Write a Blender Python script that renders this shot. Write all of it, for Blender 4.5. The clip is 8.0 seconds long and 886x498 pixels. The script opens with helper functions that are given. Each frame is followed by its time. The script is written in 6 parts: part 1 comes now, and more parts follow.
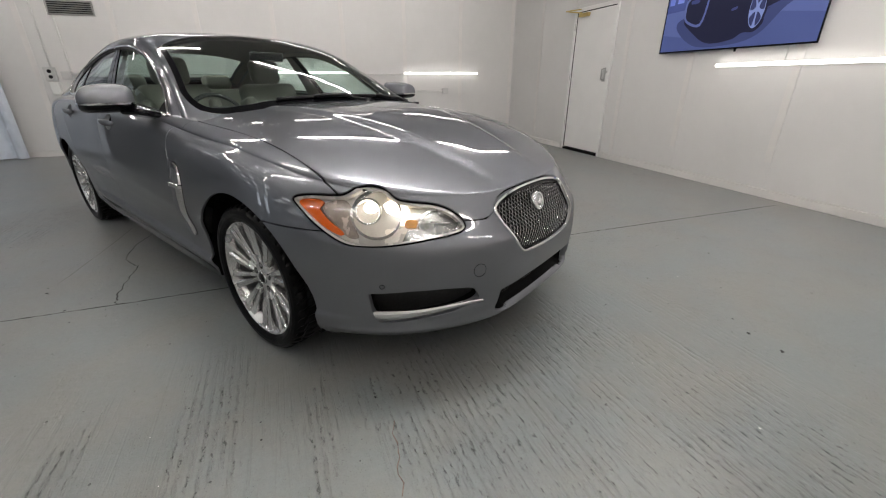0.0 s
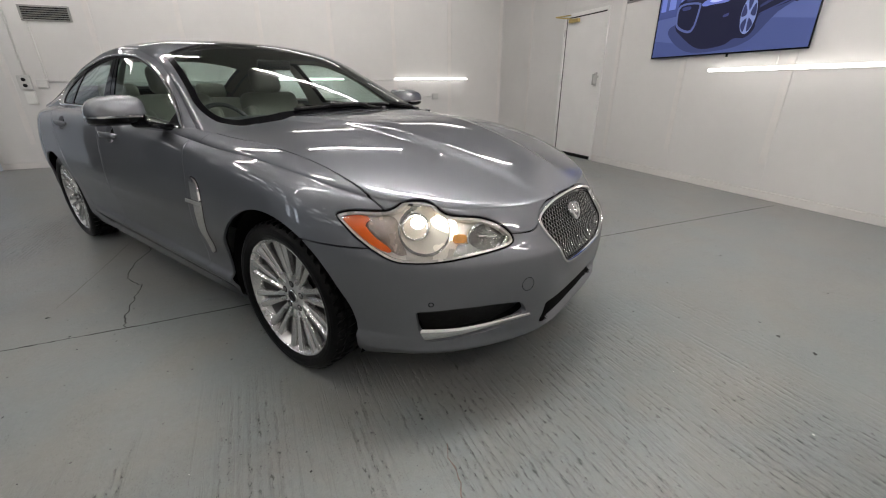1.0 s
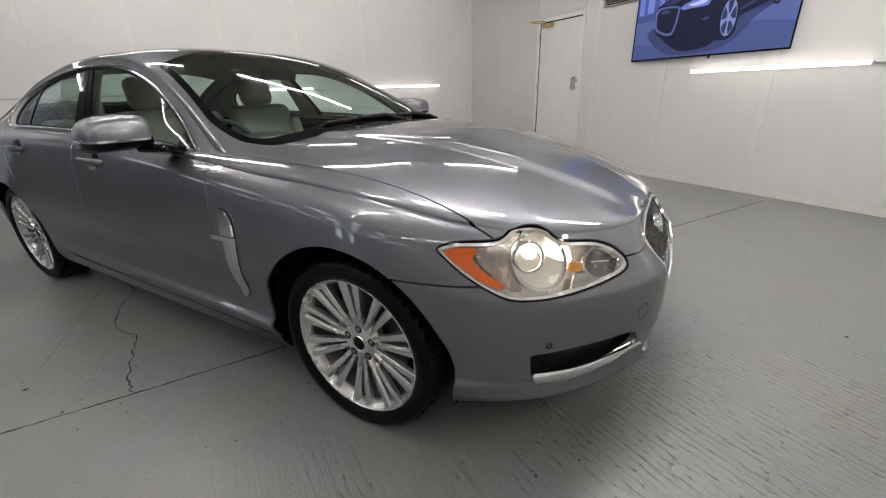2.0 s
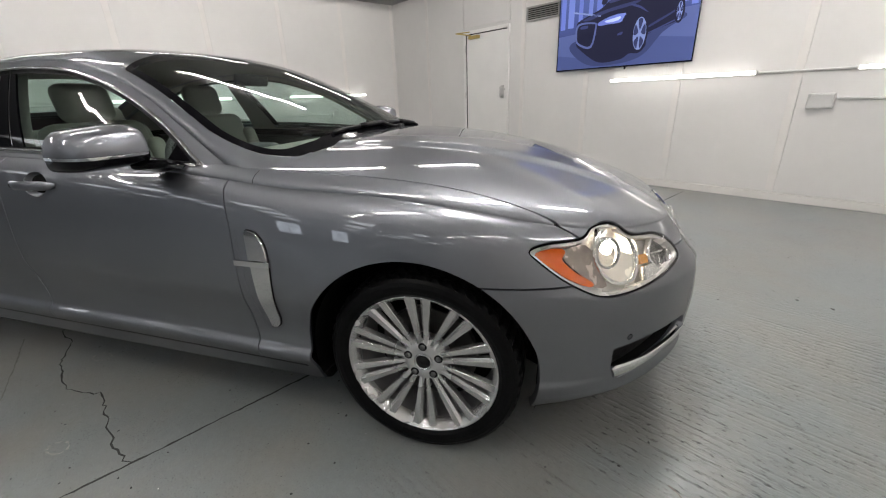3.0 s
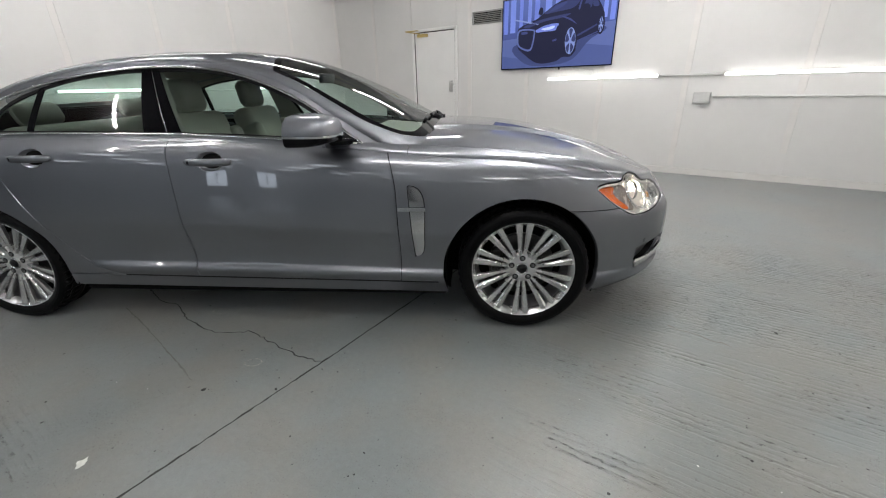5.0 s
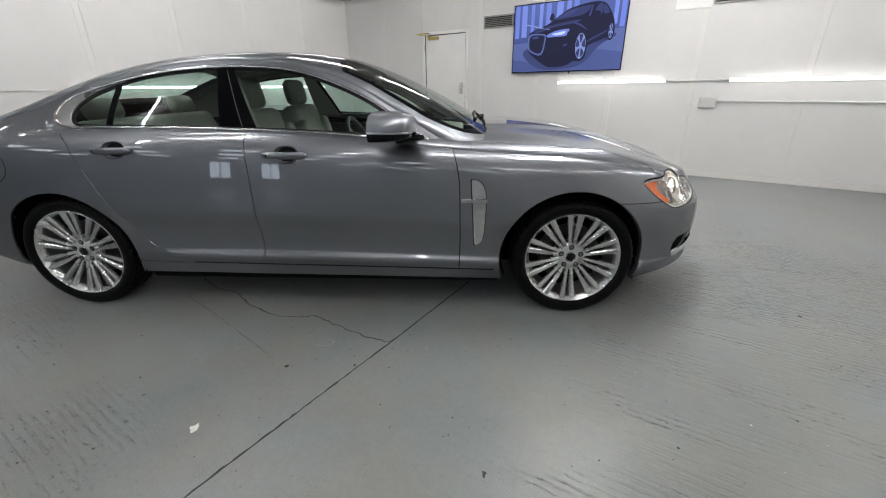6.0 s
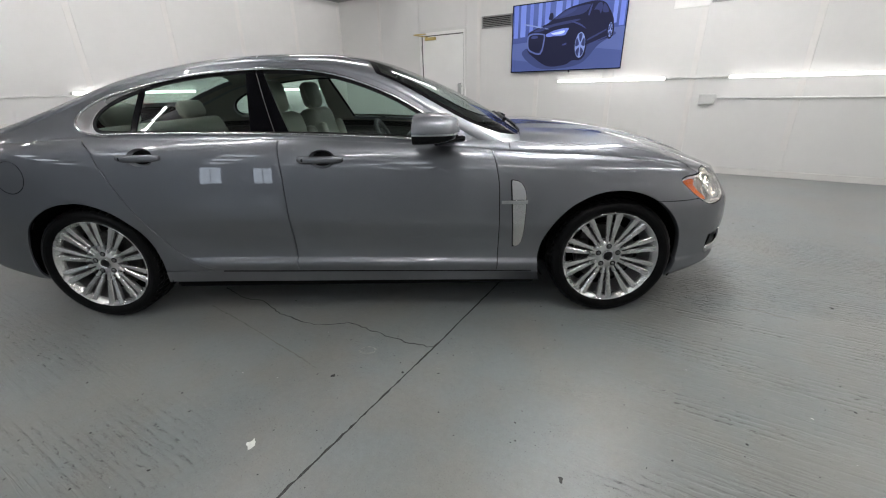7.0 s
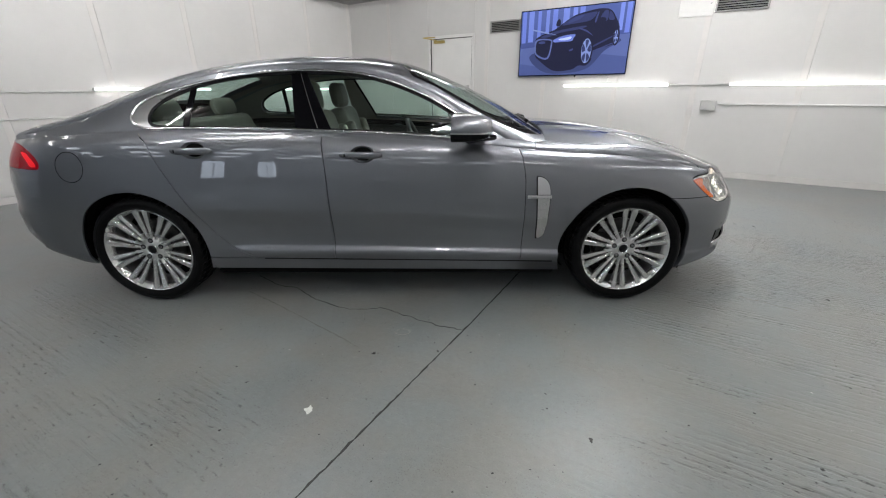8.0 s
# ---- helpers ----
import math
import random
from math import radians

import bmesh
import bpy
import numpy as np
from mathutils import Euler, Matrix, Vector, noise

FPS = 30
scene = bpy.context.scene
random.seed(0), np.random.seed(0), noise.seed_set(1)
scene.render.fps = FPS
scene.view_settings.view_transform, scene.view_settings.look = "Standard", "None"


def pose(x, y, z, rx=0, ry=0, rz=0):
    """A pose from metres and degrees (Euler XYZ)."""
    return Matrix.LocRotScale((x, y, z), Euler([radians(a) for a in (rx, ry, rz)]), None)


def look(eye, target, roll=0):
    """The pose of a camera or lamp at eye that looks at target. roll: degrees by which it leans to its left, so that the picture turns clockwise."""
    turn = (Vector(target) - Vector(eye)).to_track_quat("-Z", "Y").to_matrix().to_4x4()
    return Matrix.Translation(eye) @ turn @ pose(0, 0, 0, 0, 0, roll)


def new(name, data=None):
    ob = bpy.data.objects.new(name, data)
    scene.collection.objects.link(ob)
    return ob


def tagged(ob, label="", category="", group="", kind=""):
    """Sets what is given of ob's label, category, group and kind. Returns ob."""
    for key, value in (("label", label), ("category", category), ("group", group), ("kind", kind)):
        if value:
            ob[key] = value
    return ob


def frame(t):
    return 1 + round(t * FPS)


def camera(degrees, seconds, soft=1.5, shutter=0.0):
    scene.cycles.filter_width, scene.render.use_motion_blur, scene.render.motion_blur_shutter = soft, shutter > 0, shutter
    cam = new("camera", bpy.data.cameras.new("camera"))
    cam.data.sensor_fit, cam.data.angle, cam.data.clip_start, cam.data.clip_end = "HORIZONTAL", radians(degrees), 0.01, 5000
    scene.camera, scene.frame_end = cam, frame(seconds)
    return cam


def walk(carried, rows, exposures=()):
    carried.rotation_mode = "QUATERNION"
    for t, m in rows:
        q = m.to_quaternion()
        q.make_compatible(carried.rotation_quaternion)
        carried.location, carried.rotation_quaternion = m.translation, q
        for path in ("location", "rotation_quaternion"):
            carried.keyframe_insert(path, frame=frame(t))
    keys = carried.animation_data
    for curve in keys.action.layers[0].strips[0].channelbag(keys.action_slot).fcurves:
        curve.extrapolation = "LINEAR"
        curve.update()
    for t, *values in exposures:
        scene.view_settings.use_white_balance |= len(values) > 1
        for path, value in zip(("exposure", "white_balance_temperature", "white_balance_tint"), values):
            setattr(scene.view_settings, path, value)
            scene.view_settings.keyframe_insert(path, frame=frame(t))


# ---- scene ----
cam = camera(95.8, 8.0, 1.1)
PATH = [
    (0, (1.64, -1.589, 1.152), (0.48, -0.157, 0.375), 0.0),
    (0.5, (1.562, -1.64, 1.158), (0.427, -0.184, 0.389), -0.1),
    (1, (1.414, -1.688, 1.172), (0.319, -0.196, 0.412), -0.4),
    (1.5, (1.174, -1.702, 1.168), (0.143, -0.16, 0.418), -1.1),
    (2, (0.89, -1.76, 1.184), (-0.041, -0.151, 0.448), -1.8),
    (2.2, (0.782, -1.799, 1.181), (-0.103, -0.16, 0.451), -2.1),
    (3.3, (0.298, -2.015, 1.179), (-0.122, -0.19, 0.479), -1.6),
    (3.5, (0.216, -2.111, 1.193), (-0.127, -0.268, 0.494), -1.3),
    (4, (0.001, -2.363, 1.201), (-0.237, -0.527, 0.445), -3.0),
    (5.3, (-0.368, -2.895, 1.243), (-0.476, -1.044, 0.493), -0.5),
    (5.5, (-0.458, -2.953, 1.244), (-0.546, -1.1, 0.496), -0.2),
    (6, (-0.618, -2.987, 1.239), (-0.715, -1.134, 0.492), -0.5),
    (6.5, (-0.763, -2.926, 1.224), (-0.834, -1.072, 0.475), -1.2),
    (7, (-0.898, -2.964, 1.243), (-0.934, -1.109, 0.498), -1.3),
    (7.5, (-1.019, -3.074, 1.245), (-1.038, -1.216, 0.504), -0.8),
    (8, (-1.087, -3.147, 1.248), (-1.103, -1.288, 0.51), -0.3),
]
EXPOSURES = [(0, -0.2, 6680, 14), (1.8, -0.16, 6650, 14), (3.5, 0.08, 6600, 13), (4.0, 0.11, 6550, 13), (5.5, 0.05, 6400, 12), (8, 0.05, 6350, 12)]
walk(cam, [(t, look(eye, target, roll)) for t, eye, target, roll in PATH], EXPOSURES)

# ---------------------------------------------------------------- world and light
world = bpy.data.worlds.new("world")
scene.world = world
world.use_nodes = True
wn = world.node_tree.nodes
sky = wn.new("ShaderNodeTexSky")
sky.sky_type, sky.sun_disc, sky.sun_elevation, sky.sun_rotation = "NISHITA", False, radians(40), radians(200)
world.node_tree.links.new(sky.outputs[0], wn["Background"].inputs[0])
wn["Background"].inputs[1].default_value = 0.08

TUBE_GLOW = 5.0
# ceiling tubes: glow for each row (x) along y, uneven to balance the light
TUBE_Y = (2.5, 0.25, -2.0, -4.25)
ROW_GLOW = {-5.1: (14, 14, 20, 24), -2.4: (64, 68, 84, 64), 0.35: (205, 255, 105, 55), 3.1: (80, 66, 38, 32)}

# ---------------------------------------------------------------- materials


def mat(name, base, rough=0.5, metal=0.0, var=0.08, scale=5.0, bump=0.0, bscale=80.0, coat=0.0, rvar=0.08, spec=0.5, island=0.0):
    """A procedural surface: colour varies at two scales, roughness and relief with it."""
    m = bpy.data.materials.new(name)
    m.use_nodes = True
    nt = m.node_tree
    p = nt.nodes["Principled BSDF"]
    co = nt.nodes.new("ShaderNodeTexCoord")
    big, fine = nt.nodes.new("ShaderNodeTexNoise"), nt.nodes.new("ShaderNodeTexNoise")
    big.inputs["Scale"].default_value, big.inputs["Detail"].default_value = scale, 5
    fine.inputs["Scale"].default_value, fine.inputs["Detail"].default_value = bscale, 3
    nt.links.new(co.outputs["Object"], big.inputs["Vector"])
    nt.links.new(co.outputs["Object"], fine.inputs["Vector"])
    add = nt.nodes.new("ShaderNodeMath")
    add.operation = "MULTIPLY_ADD"
    add.inputs[1].default_value = 0.35
    nt.links.new(fine.outputs[0], add.inputs[0])
    nt.links.new(big.outputs[0], add.inputs[2])
    ramp = nt.nodes.new("ShaderNodeMapRange")
    ramp.inputs[1].default_value, ramp.inputs[2].default_value = 0.45, 0.9
    ramp.inputs[3].default_value, ramp.inputs[4].default_value = 1 - var, 1 + var
    nt.links.new(add.outputs[0], ramp.inputs[0])
    mul = nt.nodes.new("ShaderNodeVectorMath")
    mul.operation = "SCALE"
    mul.inputs[0].default_value = base
    nt.links.new(ramp.outputs[0], mul.inputs["Scale"])
    nt.links.new(mul.outputs[0], p.inputs["Base Color"])
    rr = nt.nodes.new("ShaderNodeMapRange")
    rr.inputs[1].default_value, rr.inputs[2].default_value = 0.3, 0.7
    rr.inputs[3].default_value, rr.inputs[4].default_value = max(0.0, rough - rvar), rough + rvar
    nt.links.new(big.outputs[0], rr.inputs[0])
    nt.links.new(rr.outputs[0], p.inputs["Roughness"])
    p.inputs["Metallic"].default_value = metal
    p.inputs["Specular IOR Level"].default_value = spec
    p.inputs["Coat Weight"].default_value, p.inputs["Coat Roughness"].default_value = coat, 0.03
    if bump:
        b = nt.nodes.new("ShaderNodeBump")
        b.inputs["Strength"].default_value, b.inputs["Distance"].default_value = 1.0, bump
        nt.links.new(fine.outputs[0], b.inputs["Height"])
        nt.links.new(b.outputs[0], p.inputs["Normal"])
    return m


def glow(name, colour, strength):
    m = bpy.data.materials.new(name)
    m.use_nodes = True
    p = m.node_tree.nodes["Principled BSDF"]
    p.inputs["Base Color"].default_value = (*colour, 1)
    p.inputs["Emission Color"].default_value = (*colour, 1)
    p.inputs["Emission Strength"].default_value = strength
    p.inputs["Specular IOR Level"].default_value = 0.15
    return m


def glass(name, colour, rough=0.0, base_gloss=0.07):
    """Thin glass: light goes straight through, tinted, with a mirror-like gloss that grows at a slant."""
    m = bpy.data.materials.new(name)
    m.use_nodes = True
    nt = m.node_tree
    nt.nodes.remove(nt.nodes["Principled BSDF"])
    out = nt.nodes["Material Output"]
    tr, gl, mix, lw = (nt.nodes.new("ShaderNode" + k) for k in ("BsdfTransparent", "BsdfGlossy", "MixShader", "LayerWeight"))
    tr.inputs[0].default_value = (*colour, 1)
    gl.inputs["Roughness"].default_value = rough
    lw.inputs[0].default_value = 0.5
    po, ma = nt.nodes.new("ShaderNodeMath"), nt.nodes.new("ShaderNodeMath")
    po.operation, ma.operation = "POWER", "MULTIPLY_ADD"
    po.inputs[1].default_value = 5.0
    ma.inputs[1].default_value, ma.inputs[2].default_value = 0.9, base_gloss
    nt.links.new(lw.outputs["Facing"], po.inputs[0])
    nt.links.new(po.outputs[0], ma.inputs[0])
    nt.links.new(ma.outputs[0], mix.inputs[0])
    nt.links.new(tr.outputs[0], mix.inputs[1])
    nt.links.new(gl.outputs[0], mix.inputs[2])
    nt.links.new(mix.outputs[0], out.inputs[0])
    return m


M_WALL = mat("white wall panel", (0.665, 0.656, 0.643), 0.34, var=0.03, scale=1.2, bump=0.00025, bscale=9, rvar=0.02)
M_TRIM = mat("white joint strip", (0.69, 0.67, 0.65), 0.36, var=0.04, scale=6)
# ceiling colour lowered to grey, to cut its bounced light and reflections
M_CEIL = mat("greyed ceiling", (0.3, 0.3, 0.294), 0.5, var=0.02)
M_DOOR = mat("white door paint", (0.79, 0.785, 0.77), 0.35, var=0.03, scale=3)
M_GREYBOX = mat("grey plastic box", (0.55, 0.55, 0.54), 0.45, var=0.06)
M_CONDUIT = mat("white painted conduit", (0.72, 0.72, 0.7), 0.35, var=0.05)
M_VENT = mat("grey vent metal", (0.33, 0.33, 0.32), 0.4, metal=0.4, var=0.08)
M_BLACK = mat("black plastic", (0.006, 0.006, 0.007), 0.45, spec=0.22, var=0.2, bump=0.0003, bscale=300)
M_GLOSSBLACK = mat("gloss black trim", (0.003, 0.003, 0.004), 0.05, var=0.1, rvar=0.02, spec=0.2)
M_DARK = mat("dark underside", (0.006, 0.006, 0.006), 0.9, spec=0.1, var=0.3)
M_BRASS = mat("worn brass", (0.55, 0.42, 0.16), 0.35, metal=0.9, var=0.15)
M_STEEL = mat("steel", (0.55, 0.55, 0.54), 0.3, metal=1.0, var=0.08)
M_TUBE = glow("lit tube", (1.0, 0.985, 0.94), TUBE_GLOW)
M_ROW = {g: glow("lit ceiling tube", (1.0, 0.985, 0.95), g) for g in sorted({g for row in ROW_GLOW.values() for g in row})}
M_TROFFER = glow("lit ceiling panel", (0.9, 0.96, 1.0), 3.8)
M_BACK = mat("grey block wall", (0.17, 0.174, 0.182), 0.6, var=0.15, scale=2.0, bump=0.002, bscale=20)
M_CHROME = mat("chrome", (0.8, 0.8, 0.8), 0.07, metal=1.0, var=0.03, rvar=0.03)
M_PLATE = mat("brushed window plate", (0.5, 0.5, 0.5), 0.32, metal=1.0, var=0.05)
M_SATIN = mat("satin bright trim", (0.72, 0.72, 0.71), 0.2, metal=1.0, var=0.04, rvar=0.05)
M_TRIMMETAL = mat("polished window trim", (0.72, 0.72, 0.71), 0.14, metal=1.0, var=0.03, rvar=0.04)
M_ALLOY = mat("silver alloy", (0.66, 0.66, 0.65), 0.28, metal=0.88, var=0.04, rvar=0.05, coat=0.25)
# brake metal darkened in its colour for the shade behind the spokes
M_BRAKESHADED = mat("shaded brake metal", (0.05, 0.048, 0.046), 0.55, metal=0.5, var=0.2)
M_RUBBER = mat("tyre rubber", (0.0035, 0.0035, 0.0038), 0.42, spec=0.12, var=0.3, scale=14, bump=0.0008, bscale=120)
M_LEATHER = mat("cream leather", (0.2, 0.19, 0.163), 0.5, var=0.06, scale=8, bump=0.0006, bscale=200)
M_DASH = mat("dark dashboard", (0.03, 0.03, 0.032), 0.55, var=0.15, bump=0.0004, bscale=250)
M_LINER = mat("pale roof lining", (0.24, 0.23, 0.205), 0.8, var=0.05)
M_AMBER = mat("amber reflector", (0.75, 0.13, 0.01), 0.2, var=0.1, coat=0.8)
M_REDLENS = mat("red lamp lens", (0.1, 0.0, 0.002), 0.08, var=0.25, scale=25, spec=0.05, coat=0.1)
M_REDLENS.node_tree.nodes["Principled BSDF"].inputs["Emission Color"].default_value = (1.0, 0.01, 0.03, 1)
M_REDLENS.node_tree.nodes["Principled BSDF"].inputs["Emission Strength"].default_value = 0.1
M_REDLED = glow("lit red tail strip", (1.0, 0.01, 0.02), 0.3)
M_LAMPCHROME = mat("lamp reflector", (0.82, 0.8, 0.77), 0.25, metal=0.35, var=0.05)
M_GLASS = glass("side glass", (0.72, 0.84, 0.79))
M_SCREENGLASS = glass("windscreen glass", (0.78, 0.88, 0.84))
M_LENS = glass("clear lamp lens", (0.96, 0.96, 0.95), base_gloss=0.03)
M_BULB = glow("lit headlamp", (1.0, 0.93, 0.8), 30.0)
# glow put on the reflector where the bulb would mirror in it
M_BULBGLINT = glow("glowing bulb reflection", (1.0, 0.9, 0.72), 5.0)
M_PALEAMBER = mat("pale amber reflector", (0.75, 0.36, 0.1), 0.25, var=0.15, scale=40, coat=0.6)
# darker copy of the alloy: shade inside the rim is in its colour
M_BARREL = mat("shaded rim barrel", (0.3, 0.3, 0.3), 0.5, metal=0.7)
M_NUT = mat("grey wheel nut", (0.2, 0.2, 0.2), 0.35, metal=0.8)
M_MESHCHROME = mat("chrome wire", (0.5, 0.5, 0.5), 0.16, metal=1.0, var=0.05)


def paint_material():
    m = mat("grey metallic paint", (0.206, 0.2145, 0.234), 0.3, metal=0.95, var=0.02, scale=2.0, coat=1.0, rvar=0.02)
    nt = m.node_tree
    p = nt.nodes["Principled BSDF"]
    co, vo, mr = nt.nodes.new("ShaderNodeTexCoord"), nt.nodes.new("ShaderNodeTexVoronoi"), nt.nodes.new("ShaderNodeMapRange")
    vo.inputs["Scale"].default_value = 900
    nt.links.new(co.outputs["Object"], vo.inputs["Vector"])
    nt.links.new(vo.outputs["Color"], mr.inputs[0])
    mr.inputs[3].default_value, mr.inputs[4].default_value = 0.41, 0.5
    nt.links.new(mr.outputs[0], p.inputs["Roughness"])
    p.inputs["Coat Roughness"].default_value = 0.012
    p.inputs["Specular Tint"].default_value = (0.2, 0.2, 0.21, 1)
    p.inputs["Coat IOR"].default_value = 1.62
    return m


M_PAINT = paint_material()


def floor_material():
    """Grey floor paint on rough concrete: worn patches, specks, broom grooves where the screed is rough, gloss that comes and goes."""
    m = bpy.data.materials.new("grey painted concrete")
    m.use_nodes = True
    nt = m.node_tree
    p = nt.nodes["Principled BSDF"]

    def node(kind, **values):
        n = nt.nodes.new("ShaderNode" + kind)
        for k, v in values.items():
            n.inputs[k.replace("_", " ")].default_value = v
        return n

    def link(a, b):
        nt.links.new(a, b)

    def rng(src, a, b, c, d):
        r = nt.nodes.new("ShaderNodeMapRange")
        for i, v in enumerate((a, b, c, d)):
            r.inputs[i + 1].default_value = v
        link(src, r.inputs[0])
        return r.outputs[0]

    def math2(op, a, b):
        n = nt.nodes.new("ShaderNodeMath")
        n.operation = op
        for i, v in enumerate((a, b)):
            if isinstance(v, float):
                n.inputs[i].default_value = v
            else:
                link(v, n.inputs[i])
        return n.outputs[0]

    def streaks(along, across, lo, hi, detail=3, rough=0.6):
        """Marks drawn out along the room, as a broom or a float leaves them."""
        mp = node("Mapping")
        mp.inputs["Scale"].default_value = (along, across, 1.0)
        link(turn.outputs[0], mp.inputs["Vector"])
        n = node("TexNoise", Scale=1.0, Detail=detail, Roughness=rough)
        link(mp.outputs[0], n.inputs["Vector"])
        return rng(n.outputs[0], lo, hi, 0.0, 1.0)

    def noise(scale, detail, rough):
        n = node("TexNoise", Scale=scale, Detail=detail, Roughness=rough)
        link(co, n.inputs["Vector"])
        return n.outputs[0]

    co = nt.nodes.new("ShaderNodeTexCoord").outputs["Object"]
    turn = node("Mapping")
    turn.inputs["Rotation"].default_value = (0, 0, radians(-2))
    link(co, turn.inputs["Vector"])
    cloud, blot, grain, fine = noise(0.9, 6, 0.6), noise(5.0, 8, 0.65), noise(160, 4, 0.5), noise(38, 5, 0.7)
    sep = node("SeparateXYZ")
    link(co, sep.inputs[0])
    rx, ry = sep.outputs[0], sep.outputs[1]

    def bay(x0, x1, y0, y1, s=0.45):
        """A soft-edged stretch of the floor, in the room's metres."""
        a = math2("MULTIPLY", rng(rx, x0 - s, x0, 0.0, 1.0), rng(rx, x1, x1 + s, 1.0, 0.0))
        return math2("MULTIPLY", a, math2("MULTIPLY", rng(ry, y0 - s, y0, 0.0, 1.0), rng(ry, y1, y1 + s, 1.0, 0.0)))

    worn = math2("MAXIMUM", bay(0.8, 3.0, -0.2, 0.95), math2("MULTIPLY", bay(-2.7, -0.6, -3.1, -2.6, 0.4), 0.8))
    worn = math2("MAXIMUM", worn, math2("MULTIPLY", bay(0.4, 2.4, -1.9, -0.4), 0.35))
    rough_area = math2("MULTIPLY", rng(math2("ADD", math2("MULTIPLY", worn, 0.35), noise(1.3, 4, 0.6)), 0.7, 0.86, 0.0, 1.0), 1.0)
    wave = node("TexWave", Scale=10.0, Distortion=1.9, Detail=3.0, Detail_Scale=2.2, Detail_Roughness=0.6)
    wave.bands_direction = "Y"
    link(turn.outputs[0], wave.inputs["Vector"])
    ridges = math2("MULTIPLY", math2("MULTIPLY", rng(wave.outputs["Fac"], 0.05, 0.45, 1.0, 0.0), streaks(9.0, 22.0, 0.47, 0.6, 5, 0.75)), rough_area)
    swept_area = math2("MAXIMUM", bay(0.8, 3.6, -2.2, 1.0, 0.45), bay(-3.0, -0.9, -3.3, -2.65, 0.3))
    bands = math2("MULTIPLY", streaks(0.7, 4.2, 0.5, 0.58, 2, 0.5), swept_area)
    furrows = math2("MULTIPLY", math2("MULTIPLY", rng(wave.outputs["Fac"], 0.1, 0.55, 1.0, 0.0), streaks(6.0, 26.0, 0.42, 0.58, 4, 0.7)), bands)
    ridges = math2("MAXIMUM", math2("MULTIPLY", ridges, 0.7), furrows)
    scratch = math2("MULTIPLY", streaks(15.0, 62.0, 0.6, 0.66, 4, 0.75), math2("ADD", math2("MULTIPLY", rough_area, 0.9), 0.1))
    pits = math2("MULTIPLY", streaks(26.0, 60.0, 0.57, 0.61, 4, 0.7), math2("MULTIPLY", math2("MAXIMUM", rough_area, bands), rng(wave.outputs["Fac"], 0.1, 0.5, 1.0, 0.0)))
    broom = math2("MULTIPLY", math2("MULTIPLY", streaks(2.2, 58.0, 0.52, 0.62, 3, 0.6), rng(noise(2.4, 3, 0.6), 0.42, 0.58, 0.0, 1.0)), swept_area)
    speck = node("TexVoronoi", Scale=11.0)
    link(co, speck.inputs["Vector"])
    pick = node("SeparateXYZ")
    link(speck.outputs["Color"], pick.inputs[0])
    specks = math2("MULTIPLY", rng(speck.outputs["Distance"], 0.035, 0.06, 1.0, 0.0), rng(pick.outputs[0], 0.42, 0.47, 0.0, 1.0))
    marks = math2("MAXIMUM", math2("MAXIMUM", pits, math2("MULTIPLY", specks, 0.9)), math2("MULTIPLY", scratch, 0.7))
    tone = math2("ADD", rng(cloud, 0.3, 0.7, 0.9, 1.07), rng(blot, 0.3, 0.75, -0.03, 0.025))
    tone = math2("ADD", tone, rng(grain, 0.3, 0.7, -0.04, 0.04))
    tone = math2("ADD", tone, rng(fine, 0.35, 0.75, -0.05, 0.05))
    tone = math2("SUBTRACT", tone, math2("MULTIPLY", marks, 0.5))
    tone = math2("SUBTRACT", tone, math2("MULTIPLY", ridges, 0.09))
    tone = math2("SUBTRACT", tone, math2("MULTIPLY", broom, 0.07))
    tint = node("Mix")
    tint.data_type = "RGBA"
    tint.inputs[6].default_value, tint.inputs[7].default_value = (0.2, 0.22, 0.222, 1), (0.214, 0.213, 0.199, 1)
    stain = noise(1.7, 7, 0.62)
    # the pour on the car's side of the long joint is browner than the one in front of it
    across = math2("SUBTRACT", math2("MULTIPLY", ry, 0.046), math2("MULTIPLY", rx, 1.0))
    pour = math2("MULTIPLY", rng(across, 0.12, 0.24, 0.0, 0.14), rng(across, 2.2, 3.4, 1.0, 0.0))
    link(math2("ADD", rng(stain, 0.4, 0.6, 0.0, 0.86), pour), tint.inputs[0])
    col = nt.nodes.new("ShaderNodeVectorMath")
    col.operation = "SCALE"
    link(tint.outputs[2], col.inputs[0])
    link(tone, col.inputs["Scale"])
    link(col.outputs[0], p.inputs["Base Color"])
    gloss = math2("ADD", rng(blot, 0.3, 0.7, 0.285, 0.315), rng(grain, 0.3, 0.7, -0.03, 0.05))
    gloss = math2("ADD", gloss, math2("MULTIPLY", marks, 0.3))
    link(gloss, p.inputs["Roughness"])
    h = math2("ADD", math2("MULTIPLY", marks, -1.0), math2("MULTIPLY", ridges, -0.5))
    h = math2("ADD", h, math2("MULTIPLY", broom, -0.22))
    h = math2("ADD", h, math2("MULTIPLY", grain, 0.1))
    h = math2("ADD", h, math2("MULTIPLY", fine, 0.22))
    h = math2("ADD", h, math2("MULTIPLY", blot, 0.02))
    b = nt.nodes.new("ShaderNodeBump")
    b.inputs["Strength"].default_value, b.inputs["Distance"].default_value = 0.9, 0.0075
    link(h, b.inputs["Height"])
    link(b.outputs[0], p.inputs["Normal"])
    return m


M_FLOOR = floor_material()
M_JOINT = mat("dark crack", (0.035, 0.036, 0.035), 0.85, var=0.4, scale=30)
M_CHIP = mat("bare pale concrete", (0.72, 0.72, 0.69), 0.7, var=0.1, scale=40)
